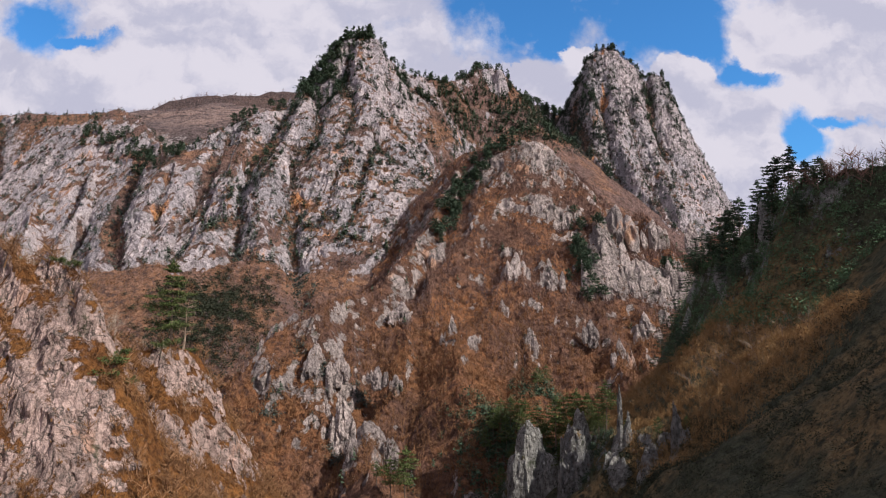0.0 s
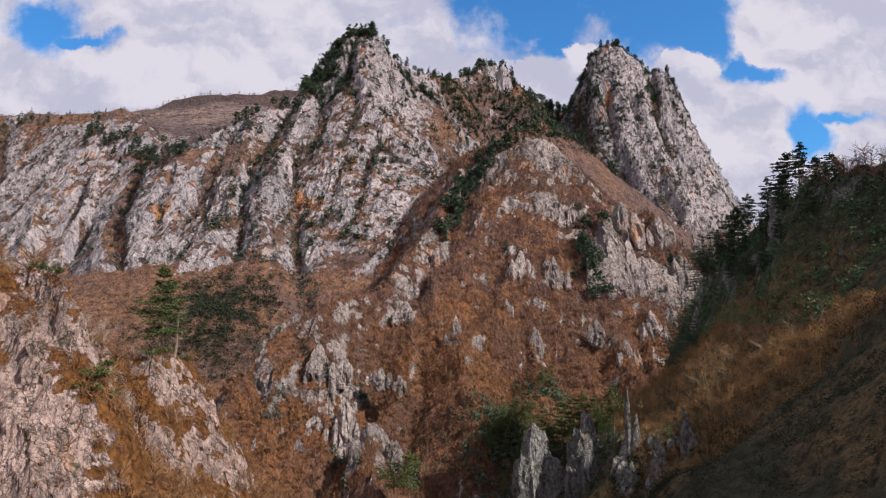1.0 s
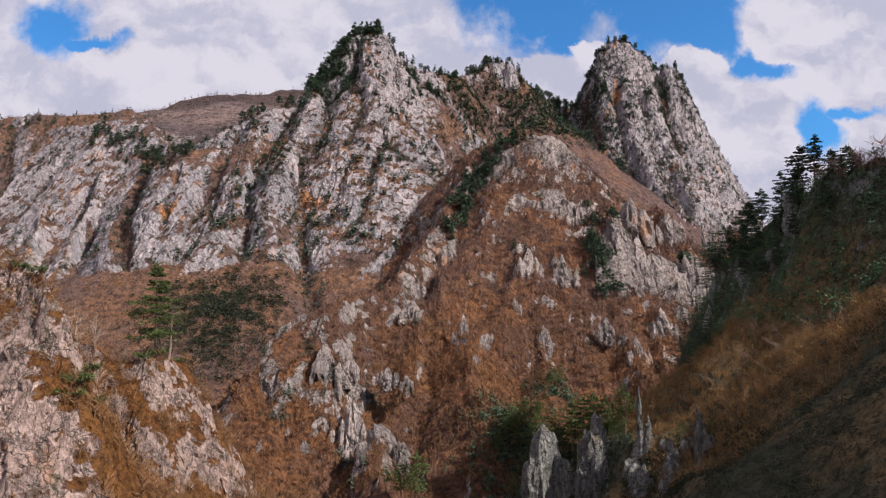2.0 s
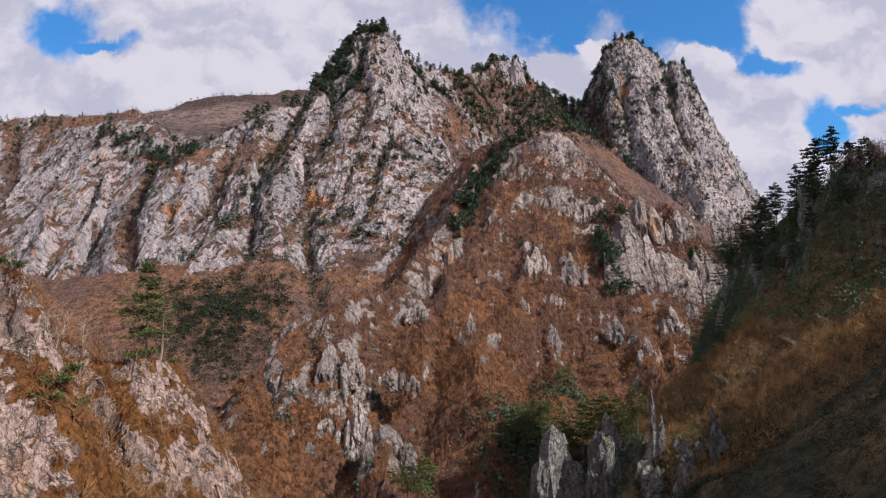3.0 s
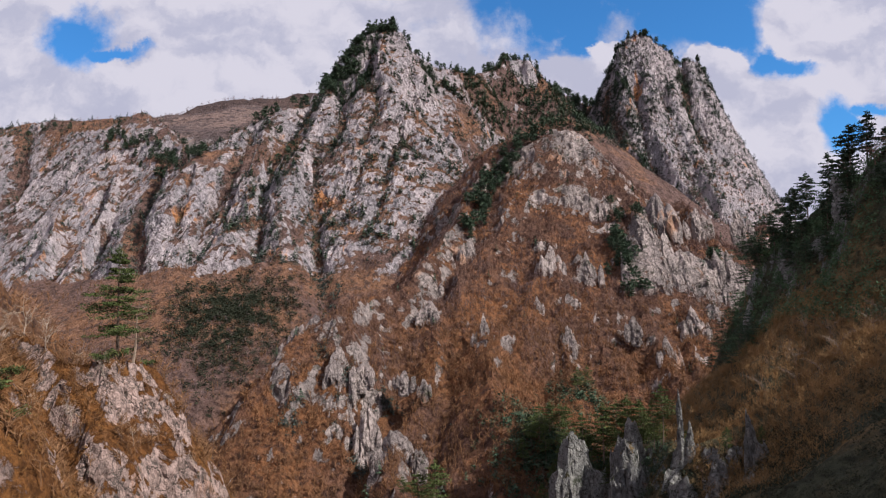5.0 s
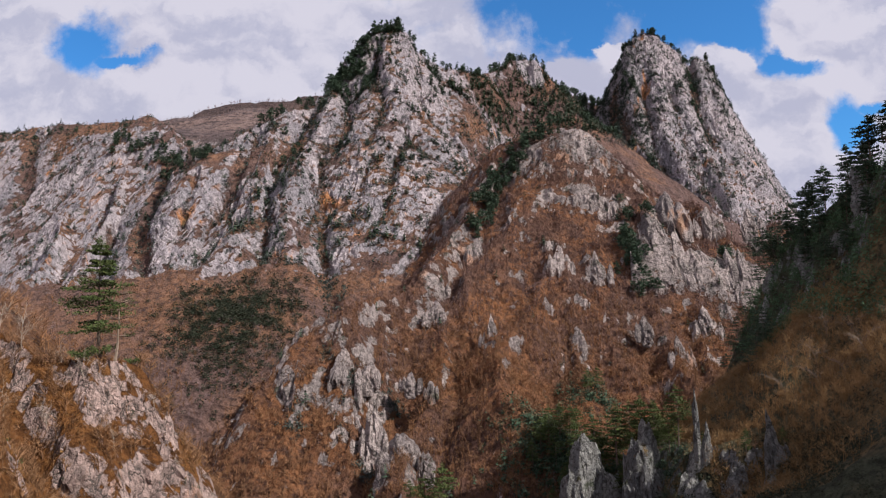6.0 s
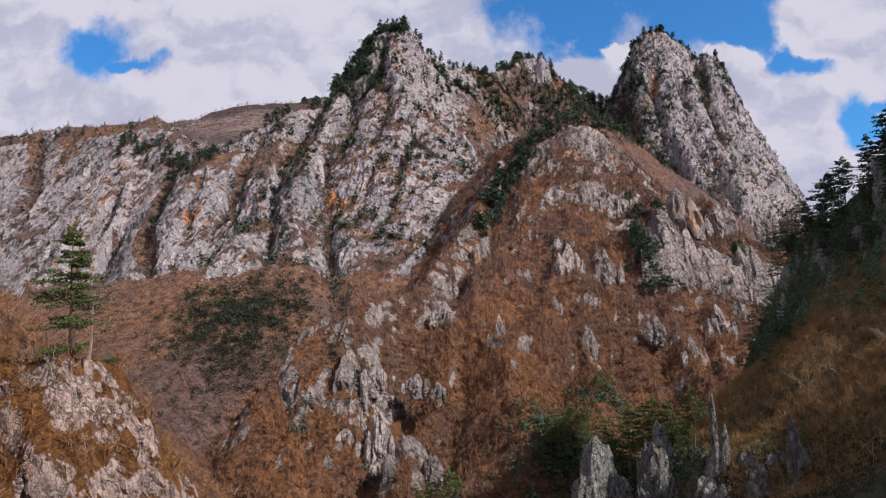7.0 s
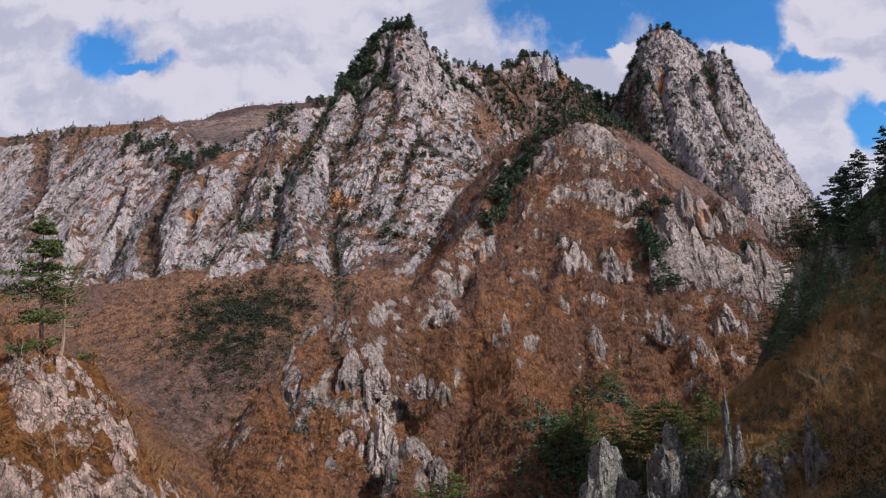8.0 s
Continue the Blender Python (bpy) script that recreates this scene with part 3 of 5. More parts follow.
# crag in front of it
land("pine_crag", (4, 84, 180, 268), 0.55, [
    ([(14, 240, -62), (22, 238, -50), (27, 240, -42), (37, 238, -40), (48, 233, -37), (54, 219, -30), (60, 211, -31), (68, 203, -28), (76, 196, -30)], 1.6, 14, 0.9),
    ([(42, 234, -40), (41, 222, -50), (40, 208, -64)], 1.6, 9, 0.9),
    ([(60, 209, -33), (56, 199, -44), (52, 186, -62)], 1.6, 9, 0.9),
], SHADE_DARK_LAND, 63, (1.6, 9), (1.5, 3.2), (1.6, 9.0), (0.42, 0.70), fins=(3.0, 4.5, 14.0), floor=-100, facet=True, label="craggy limestone rib with pines growing from it", category="crag")

# brown bank behind the near outcrops
land("wooded_bank", (-420, 20, 95, 430), 2.3, [
    ([(-400, 150, 140), (-200, 160, 75), (-140, 165, 42), (-116, 168, 22), (-104, 195, -4), (-102, 222, -24), (-112, 280, -60), (-125, 330, -95)], 0.8, 30, 1.25),
    ([(-112, 165, 22), (-84, 130, 4), (-66, 116, -6)], 0.9, 20, 1.4),
    ([(-300, 250, 60), (-200, 330, -10), (-180, 400, -40)], 0.6, 60, 0.9),
], BANK_LAND, 15, (6, 30), (1.6, 6.0), (3.0, 22.0), (0.55, 0.85), label="bank of leafless brown woodland above the gorge", category="hillside")

# sunlit outcrops close by
land("near_outcrop", (-112, -24, 52, 150), 0.33, [
    ([(-110, 100, 36), (-80, 96, 20), (-64, 95, 12), (-54, 90, 8.5), (-47, 88, 7.5), (-44, 86.5, 4.5)], 1.9, 12, 1.3),
    ([(-44, 86.5, 4.0), (-42.2, 87, -2.5), (-40.5, 84, -12), (-38, 80, -28)], 2.8, 9, 1.6),
    ([(-54, 90, 7), (-47, 82, -4), (-42, 77, -12), (-40, 72, -26)], 2.0, 10, 1.5),
    ([(-70, 80, 4), (-58, 70, -8), (-50, 60, -24)], 1.5, 14, 1.4),
    ([(-110, 130, 34), (-72, 118, 8), (-56, 114, -1), (-46, 113.5, -4), (-43, 121, -4.5), (-39, 121, -11), (-35, 118, -19), (-32, 115, -26), (-29, 113, -40)], 1.9, 9, 1.5),
    ([(-46, 113.5, -5), (-43, 109, -10), (-40, 104, -19), (-38, 98, -32)], 1.9, 8, 1.5),
    ([(-60, 114, 0), (-52, 104, -7), (-47, 97, -17), (-44, 92, -30)], 1.2, 9, 1.4),
], NEAR_LAND, 8, (1.5, 8), (1.15, 3.6), (1.3, 7.0), (0.41, 0.76), facet=True, column=0.3, fins=(0.4, 3.4, 8.0), tor=0.9, terrace=(0.5, 7.0, 0.9), floor=-70, label="sunlit pale limestone outcrops with dry grass between", category="outcrop",
     patches=[(-46, 84, 6, 0.14), (-44, 77, 6, 0.16), (-38, 77, 5, 0.16), (-48, 86, 3.6, 0.24), (-44.5, 85.5, 2.8, 0.24), (-51.5, 87, 3.0, 0.18), (-47, 82.5, 2.6, 0.18), (-44, 78, 4.0, 0.24), (-40, 78.5, 3.6, 0.24), (-37.5, 80, 2.8, 0.18), (-48, 79, 2.6, 0.24), (-56, 82, 2.5, 0.24),
              (-43.5, 111.5, 2.0, 0.18), (-40.2, 115.6, 2.0, 0.24), (-37, 119.5, 2.4, 0.24), (-35, 117.5, 2.6, 0.24), (-42, 106.5, 1.8, 0.18), (-46, 108.5, 1.5, 0.24), (-50, 103, 1.6, 0.12), (-32, 115, 2.5, 0.18), (-37, 84, 3.2, -0.6), (-36, 87, 2.8, -0.6), (-39.2, 85, 2.2, -0.45), (-46, 109, 2.6, -0.5), (-36.5, 121, 1.6, -0.4)])


# ---- crags that stand out of the slopes, parts of their hills ----
def crag(parent, x, y, z, wide, tall, mat, seed, lean=0.38, blade=0.62, detail=4, point=(1.0, 2.4), tilt=(0.10, 0.30)):
    """A fissured limestone rib with its foot at (x, y, z), leaning back into the slope."""
    bm = bmesh.new()
    bmesh.ops.create_icosphere(bm, subdivisions=detail, radius=1.0)
    v = np.array([q.co for q in bm.verts])
    faces = np.array([[q.index for q in f.verts] for f in bm.faces])
    bm.free()
    r = np.random.default_rng(seed)
    rad = np.hypot(v[:, 0], v[:, 1])
    top = np.clip(v[:, 2], 0, 1)
    up = np.where(v[:, 2] > 0, 0.25 + 0.75 * top, 0.25 * (1 + v[:, 2]))
    slim = np.where(v[:, 2] > 0, 1 - top ** r.uniform(*point), smooth(rad, 0, 0.55) * (1.0 + 0.25 * v[:, 2])) / (rad + 1e-6)
    p = np.c_[v[:, 0] * slim, v[:, 1] * slim * blade, up]
    skew = r.normal(0, 0.22)
    p[:, 0] += skew * up
    p = p * (wide * 0.55, wide * 0.55, tall * 1.25)
    p[:, 2] += np.minimum(v[:, 2], 0) * wide
    off = r.uniform(-90, 90, 3)
    a = max(wide * 0.34, 1.2)
    out = v * (1, 1, 0.25)
    out /= np.linalg.norm(out, axis=1, keepdims=True) + 1e-9
    push = wide * 0.09 * (ridged((p + off) / (a, a, 2.4 * a), 2, seed) - 0.55) + wide * 0.06 * (ridged((p + off) / (a * 0.35, a * 0.35, a * 0.6), 3, seed + 3) - 0.55)
    bend = 0.3 * fbm((p + off) / a, 2, seed + 5)[:, None]
    for share, high, sizes in ((1.0, 2.2, 0.22), (0.5, 1.1, 0.20), (0.27, 0.5, 0.12)):
        push += wide * sizes * (cells((p + off) / (a * share, a * share, a * high) + bend, seed + int(10 * share)) - 0.5)
    p += out * (push * (1 - 0.75 * np.maximum(up, 0) ** 2))[:, None]
    size = np.array((wide, wide, tall))
    p = p / size - (skew * 0.25, 0, 0.5)
    for _ in range(16):
        a_cut, rise = r.uniform(0, 6.28), r.normal(*tilt)
        way = np.array((math.cos(a_cut), math.sin(a_cut), rise))
        way /= np.linalg.norm(way)
        far = p @ way
        over = np.maximum(far - r.uniform(0.64, 0.90) * far.max(), 0)
        p -= way * (over * 0.92)[:, None]
    p = (p + (skew * 0.25, 0, 0.5)) * size
    p[:, 2] += tall * 0.22 * (ridged((p[:, [0, 1, 1]] * (1, 1, 0) + off) / (0.5 * wide), 2, seed + 12) - 0.6) * np.maximum(up - 0.25, 0)
    p[:, 2] += tall * 0.16 * fbm((p[:, [0, 1, 1]] + off) / a, 3, seed + 7) * up
    t = r.normal(0, 0.25)
    q = np.c_[p[:, 0] * math.cos(t) - p[:, 1] * math.sin(t), p[:, 0] * math.sin(t) + p[:, 1] * math.cos(t), p[:, 2] - tall * 0.25]
    q[:, 1] += lean * q[:, 2] + wide * 0.08
    me = mesh_of("crag", q + (x, y, z), faces, [mat], False)
    flatness = np.zeros(len(q))
    e1, e2 = q[faces[:, 1]] - q[faces[:, 0]], q[faces[:, 2]] - q[faces[:, 0]]
    fn = np.cross(e1, e2)
    fz = fn[:, 2] / (np.linalg.norm(fn, axis=1) + 1e-9)
    for k in range(3):
        np.maximum.at(flatness, faces[:, k], fz)
    shade = np.clip(0.88 - 0.30 * smooth(flatness, 0.6, 0.95) + 0.55 * fbm((q + off) / (a * 0.8), 3, seed + 9), 0, 1)
    me.attributes.new("rock", "FLOAT", "POINT").data.foreach_set("value", shade.astype(np.float32))
    ob = new("crag", me)
    ob.parent = parent
    return ob


HILL_LOW = [(-83, 397, -9, 16, 18), (-96, 397, -13, 10, 13), (-66, 371, -29, 16, 20), (-55, 371, -25, 8, 9), (-89, 367, -51, 15, 22), (-71, 353, -61, 14, 26), (-59, 353, -60, 15, 28),
            (-50, 350, -54, 11, 19), (-32, 330, -57, 15, 14), (6, 408, -14, 9, 21), (54, 429, -16, 6, 16), (108, 423, -25, 9, 18), (133, 454, -11, 11, 21), (-105, 378, -39, 10, 19), (-38, 320, -63, 9, 11)]
HILL_HIGH = [(51, 489, 31, 13, 23), (76, 488, 26, 11, 23), (113, 488, 18, 16, 44), (124, 492, 22, 18, 50), (137, 490, 12, 22, 36), (153, 490, 8, 24, 34), (165, 496, 16, 14, 36), (176, 508, 14, 20, 40), (190, 518, 4, 26, 44), (-2, 503, 41, 10, 20),
             (-14, 495, 26, 12, 22), (-26, 432, 4, 10, 10), (-25, 470, 21, 10, 12), (50, 604, 122, 20, 40), (70, 606, 124, 26, 44), (90, 606, 122, 26, 42), (107, 608, 120, 18, 32)]
HILL_MORE = [(80, 556, 80, 20, 24), (100, 551, 73, 20, 24), (136, 546, 72, 24, 28), (46, 580, 83, 13, 20), (178, 581, 71, 15, 20), (225, 616, 70, 13, 26), (24, 565, 78, 9, 14), (116, 611, 115, 12, 18),
             (143, 502, 4, 9, 15), (39, 457, 7, 5, 9), (96, 481, 12, 6, 13), (-35, 370, -28, 7, 7), (-24, 365, -32, 5, 6), (94, 443, -7, 7, 10)]
RIB_CRAGS = [(29, 232, -64, 11, 33), (25.5, 229, -66, 9, 25), (41.5, 226, -62, 9, 32), (46, 229, -62, 7, 32), (39, 223, -66, 9, 25), (44.5, 222, -66, 8, 27), (53.4, 213, -36, 2.0, 17.5), (55.0, 212.5, -42, 3.2, 15), (56, 214, -52, 9, 19), (50.5, 210, -60, 8, 22), (65.2, 196, -54, 4.4, 32), (66.6, 195, -58, 6.0, 28), (64, 193, -60, 6.0, 24), (57, 197, -64, 7, 24), (52, 206, -62, 8, 22), (61, 203, -56, 8, 22), (34.5, 231, -66, 8, 24)]
for i, (x, y, z, wide, tall) in enumerate(HILL_LOW + HILL_HIGH + HILL_MORE):
    pick = random.Random(i)
    back = 0.34 if tall < 30 else 0.6
    crag(bpy.data.objects["wooded_hill"], x, y, z, wide * (1.25 if tall > 30 else 0.95), tall * 0.92, MID_LAND, 400 + i, lean=back, detail=5 if tall > 40 else 4)
    for k in (-1, 1, -1, 1):
        share = pick.uniform(0.55, 0.9) if tall > 30 else pick.uniform(0.38, 0.66)
        aside = k * wide * pick.uniform(0.35, 0.75)
        crag(bpy.data.objects["wooded_hill"], x + aside, y - wide * pick.uniform(-0.1, 0.3), z - 0.22 * abs(aside), wide * share * 0.9, tall * share, MID_LAND, 800 + 9 * i + k + pick.randrange(3), lean=back, detail=3)
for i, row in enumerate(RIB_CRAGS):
    crag(bpy.data.objects["pine_crag"], *row, SHADE_DARK_LAND, 500 + i, lean=0.04, blade=0.8, detail=5, point=(2.4, 3.6) if row[3] < 5 else (5.0, 9.0), tilt=(0.02, 0.12))


def sow_crags(name, count, wide, tall, mat, seed, box, lean=0.4, least=0.55, detail=4):
    """Ribs on the rocky places of a relief, inside a stretch of the plan."""
    r = np.random.default_rng(seed)
    p, n, rock, damp = LAND[name]
    fit = (rock > least) & (damp < 0.3) & (p[:, 0] > box[0]) & (p[:, 0] < box[1]) & (p[:, 1] > box[2]) & (p[:, 1] < box[3]) & (p[:, 2] > box[4]) & (n[:, 1] < 0.1)
    spots = p[fit]
    for i in range(count):
        x, y, z = spots[r.integers(len(spots))]
        w, h = r.uniform(*wide), r.uniform(*tall)
        crag(bpy.data.objects[name], x, y + 0.25 * w, z - 0.35 * h, w, h, mat, seed + i, lean, 0.6, detail)


sow_crags("rocky_peak", 26, (14, 30), (26, 55), HAZED_LAND, 600, (-240, 0, 540, 830, 60), 0.55)
sow_crags("cliff_range", 16, (18, 34), (26, 50), HAZED_LAND, 646, (-640, -210, 560, 800, 60), 0.5)
sow_crags("rock_tower", 14, (14, 26), (30, 60), HAZED_LAND, 670, (190, 430, 880, 1060, 130), 0.35)
sow_crags("saddle_crag", 4, (12, 20), (16, 30), HAZED_LAND, 700, (0, 130, 930, 1045, 230), 0.3)
sow_crags("near_outcrop", 14, (1.6, 3.6), (1.4, 3.2), NEAR_LAND, 720, (-70, -30, 60, 125, -30), 0.3, 0.45)
sow_crags("shaded_ridge", 5, (6, 10), (8, 14), SHADE_DARK_LAND, 760, (88, 125, 225, 290, -10), 0.3, 0.3)


# ---- plants ----
def part(name, me, parent):
    ob = new(name, me)
    ob.parent = parent
    return ob


def tri_mesh(name, tris, mat):
    """tris: array of n x 3 x 3."""
    v = np.asarray(tris, float).reshape(-1, 3)
    return mesh_of(name, v, np.arange(len(v)).reshape(-1, 3), [mat], False)


def limb(a, b, wa, wb, sides=4):
    """Triangles of a tapered limb from a to b."""
    a, b = np.array(a, float), np.array(b, float)
    d = (b - a) / (np.linalg.norm(b - a) + 1e-9)
    u = np.cross(d, (0.31, 0.17, 0.93) if abs(d[2]) < 0.9 else (1.0, 0.1, 0))
    u /= np.linalg.norm(u)
    w = np.cross(d, u)
    out = []
    for i in range(sides):
        s, e = 2 * math.pi * i / sides, 2 * math.pi * (i + 1) / sides
        p, q = u * math.cos(s) + w * math.sin(s), u * math.cos(e) + w * math.sin(e)
        out += [(a + p * wa, a + q * wa, b + q * wb), (a + p * wa, b + q * wb, b + p * wb)]
    return out


def tufts(rng, centre, radius, flat, count, size, rise=0.35):
    """Needle tufts: slim triangles spread about centre."""
    out = []
    for _ in range(count):
        o = centre + rng.normal(0, 1, 3) * (radius, radius, radius * flat)
        d = rng.normal(0, 1, 3) * (1, 1, 0.45)
        d[2] += rise
        d /= np.linalg.norm(d) + 1e-9
        s = np.cross(d, rng.normal(0, 1, 3))
        s /= np.linalg.norm(s) + 1e-9
        l = size * rng.uniform(0.6, 1.3)
        out.append((o - s * l * 0.30, o + s * l * 0.30, o + d * l))
    return out


def pine(seed, height, whorls, per_whorl, count, spread=0.24, bare=0.3, lean=0.03, size=0.5, flat=0.30, droop=(-0.12, 0.28), gaps=0.16, taper=0.0):
    """A mountain pine: a leaning trunk, tiers of flat boughs, an uneven top."""
    rng = np.random.default_rng(seed)
    stem, leaf = [], []
    tip = np.array((rng.normal(0, lean) * height, rng.normal(0, lean) * height, height))
    bend = np.array((rng.normal(0, lean), rng.normal(0, lean), 0)) * height * 0.4

    def on_stem(t):
        return tip * t + bend * math.sin(math.pi * t)

    thick = height * 0.017
    knots = np.linspace(0, 1, 8)
    for a, b in zip(knots, knots[1:]):
        stem += limb(on_stem(a) - (0, 0, 0.8 * (a == 0)), on_stem(b), thick * (1.05 - a), thick * (1.05 - b), 5)
    for i in range(whorls):
        t = bare + (1 - bare) * (i + rng.uniform(-0.2, 0.2)) / whorls
        t = min(max(t, bare * 0.9), 0.985)
        reach = spread * height * (0.16 + 0.98 * math.sin(math.pi * (0.07 + (1 - (t - bare) / (1 - bare)) * 0.68)))
        turn = rng.uniform(0, 6.28)
        for j in range(per_whorl):
            if rng.random() < gaps:
                continue
            a = turn + 6.28 * j / per_whorl + rng.normal(0, 0.35)
            r = reach * rng.uniform(0.5, 1.2) * (1 - taper * ((t - bare) / (1 - bare)) ** 1.5)
            root = on_stem(t)
            end = root + (math.cos(a) * r, math.sin(a) * r, r * rng.uniform(*droop))
            stem += limb(root, end, thick * 0.30 * (1.1 - t * 0.6), thick * 0.06, 3)
            for k in range(3):
                f = (0.45, 0.72, 0.98)[k]
                leaf += tufts(rng, root + (end - root) * f, r * (0.16, 0.20, 0.15)[k], flat, count, size * height * 0.09)
    leaf += tufts(rng, on_stem(0.98), height * 0.022, 1.4, count * 3, size * height * 0.09)
    return stem, leaf


def pine_thing(seed, height, label, group, leaves=None, **kw):
    ob = new("pine_tree")
    stem, leaf = pine(seed, height, **kw)
    part("trunk", tri_mesh("trunk", stem, BARK), ob)
    part("crown", tri_mesh("crown", leaf, leaves or NEEDLES), ob)
    return tagged(ob, label, "tree", group)


rng = np.random.default_rng(5)


def nearest(name, x, y):
    """The place on that relief over (x, y)."""
    p = LAND[name][0]
    d = (p[:, 0] - x) ** 2 + (p[:, 1] - y) ** 2
    near = d < max(d.min() * 4, 4.0)
    return p[near][p[near][:, 2].argmax()] if near.any() else p[d.argmin()]


def set_pine(proto, place, scale, sink=0.3):
    m = Matrix.Translation((place[0], place[1], place[2] - sink)) @ Matrix.Rotation(rng.uniform(0, 6.28), 4, "Z") @ Matrix.Diagonal((scale * rng.uniform(0.85, 1.15), scale * rng.uniform(0.85, 1.15), scale, 1))
    ob = copy_thing(proto, Matrix())
    ob.matrix_basis = m
    return ob


def far_protos(count, label, group, first):
    made = []
    for i in range(count):
        made.append(pine_thing(first + i, 10.0, label, group, whorls=8, per_whorl=4, count=5, spread=(0.22, 0.30, 0.19, 0.32)[i % 4], bare=(0.2, 0.4, 0.15, 0.45)[i % 4], size=1.2))
    return made


def along(line, t):
    """The point at the share t of a plan line."""
    line = np.array(line, float)
    seg = np.linalg.norm(np.diff(line, axis=0), axis=1)
    s = np.r_[0, np.cumsum(seg)] / seg.sum()
    return np.array([np.interp(t, s, line[:, i]) for i in range(2)])


def grove(relief, line, count, width, low, high, protos, joined=""):
    """Pines along a plan line on a relief; those that cannot be told apart are joined into one object."""
    if joined:
        tris = {0: [], 1: []}
        for _ in range(count):
            x, y = along(line, rng.random()) + rng.normal(0, width, 2)
            spot, a = nearest(relief, x, y), rng.uniform(0, 6.28)
            turn = np.array(((math.cos(a), math.sin(a), 0), (-math.sin(a), math.cos(a), 0), (0, 0, 1))) * rng.uniform(low, high) / 10.0
            for i, kid in enumerate(protos[rng.integers(len(protos))].children):
                v = np.empty(len(kid.data.vertices) * 3, np.float32)
                kid.data.vertices.foreach_get("co", v)
                tris[i].append(v.reshape(-1, 3) @ turn + spot - (0, 0, 0.3))
        sizes = [sum(len(t) for t in tris[i]) // 3 for i in (0, 1)]
        v = np.concatenate(tris[0] + tris[1])
        me = mesh_of("ledge_pines", v, np.arange(len(v)).reshape(-1, 3), [protos[0].children[0].data.materials[0], protos[0].children[1].data.materials[0]], False)
        me.polygons.foreach_set("material_index", np.repeat((0, 1), sizes).astype(np.int32))
        return tagged(new("ledge_pines", me), joined, "tree", kind="stuff")
    for _ in range(count):
        x, y = along(line, rng.random()) + rng.normal(0, width, 2)
        set_pine(protos[rng.integers(len(protos))], nearest(relief, x, y), rng.uniform(low, high) / 10.0)


summit = far_protos(4, "dark mountain pine growing on a limestone ridge", "pines on the ridges", 100)
grove("rocky_peak", [(-171, 768), (-158, 783), (-144, 795), (-131, 804), (-120, 810), (-104, 815), (-84, 815)], 62, 5, 9, 17, summit)
grove("rocky_peak", [(-78, 816), (-62, 828), (-17, 854), (12, 899)], 16, 4, 7, 13, summit)
grove("rocky_peak", [(-110, 805), (-125, 770), (-120, 740)], 22, 8, 7, 13, summit, "small dark pines crowding the ledges of the peak")
grove("rocky_peak", [(-158, 762), (-140, 778), (-124, 796)], 40, 6, 8, 14, summit, "small dark pines crowding the flank below the summit")
grove("rocky_peak", [(-225, 725), (-200, 735), (-165, 755)], 14, 8, 8, 14, summit, "small dark pines crowding the ledges of the peak")
grove("rocky_peak", [(-180, 690), (-190, 660)], 6, 6, 8, 13, summit, "small dark pines crowding the ledges of the peak")
grove("saddle_crag", [(47, 998), (66, 1031), (92, 1031)], 12, 3, 7, 12, summit)
grove("saddle_crag", [(20, 960), (50, 1000)], 8, 5, 9, 14, summit)
grove("saddle_crag", [(106, 1043), (162, 1095), (200, 1130)], 30, 8, 10, 18, summit, "small dark pines crowding the ledges of the saddle")
grove("rock_tower", [(204, 1078), (219, 1059), (236, 1052), (257, 1055), (289, 1052), (312, 1058), (333, 1054), (355, 1057)], 34, 4, 7, 13, summit)
grove("rock_tower", [(312, 1052), (312, 1030), (310, 1000)], 20, 4, 7, 12, summit, "small dark pines crowding the ledges of the tower")
grove("rock_tower", [(200, 1075), (215, 1040), (225, 1000)], 16, 6, 8, 13, summit, "small dark pines crowding the ledges of the tower")
grove("wooded_hill", [(64, 622), (38, 618), (16, 592), (4, 556), (-6, 526)], 66, 4.5, 8, 15, summit)
grove("wooded_hill", [(125, 560), (112, 540), (100, 530)], 12, 6, 7, 12, summit)
grove("wooded_hill", [(102, 528), (104, 508), (104, 480)], 34, 3.5, 8, 13, summit)
grove("wooded_hill", [(166, 524), (172, 512)], 8, 2, 8, 12, summit)
grove("cliff_range", [(-256, 672), (-300, 715), (-354, 785), (-434, 815)], 62, 7, 8, 14, summit, "small dark pines crowding the ledges of the far cliffs")
for proto in summit:
    proto.location = nearest("cliff_range", -520 - 30 * summit.index(proto), 885 + 17 * summit.index(proto))


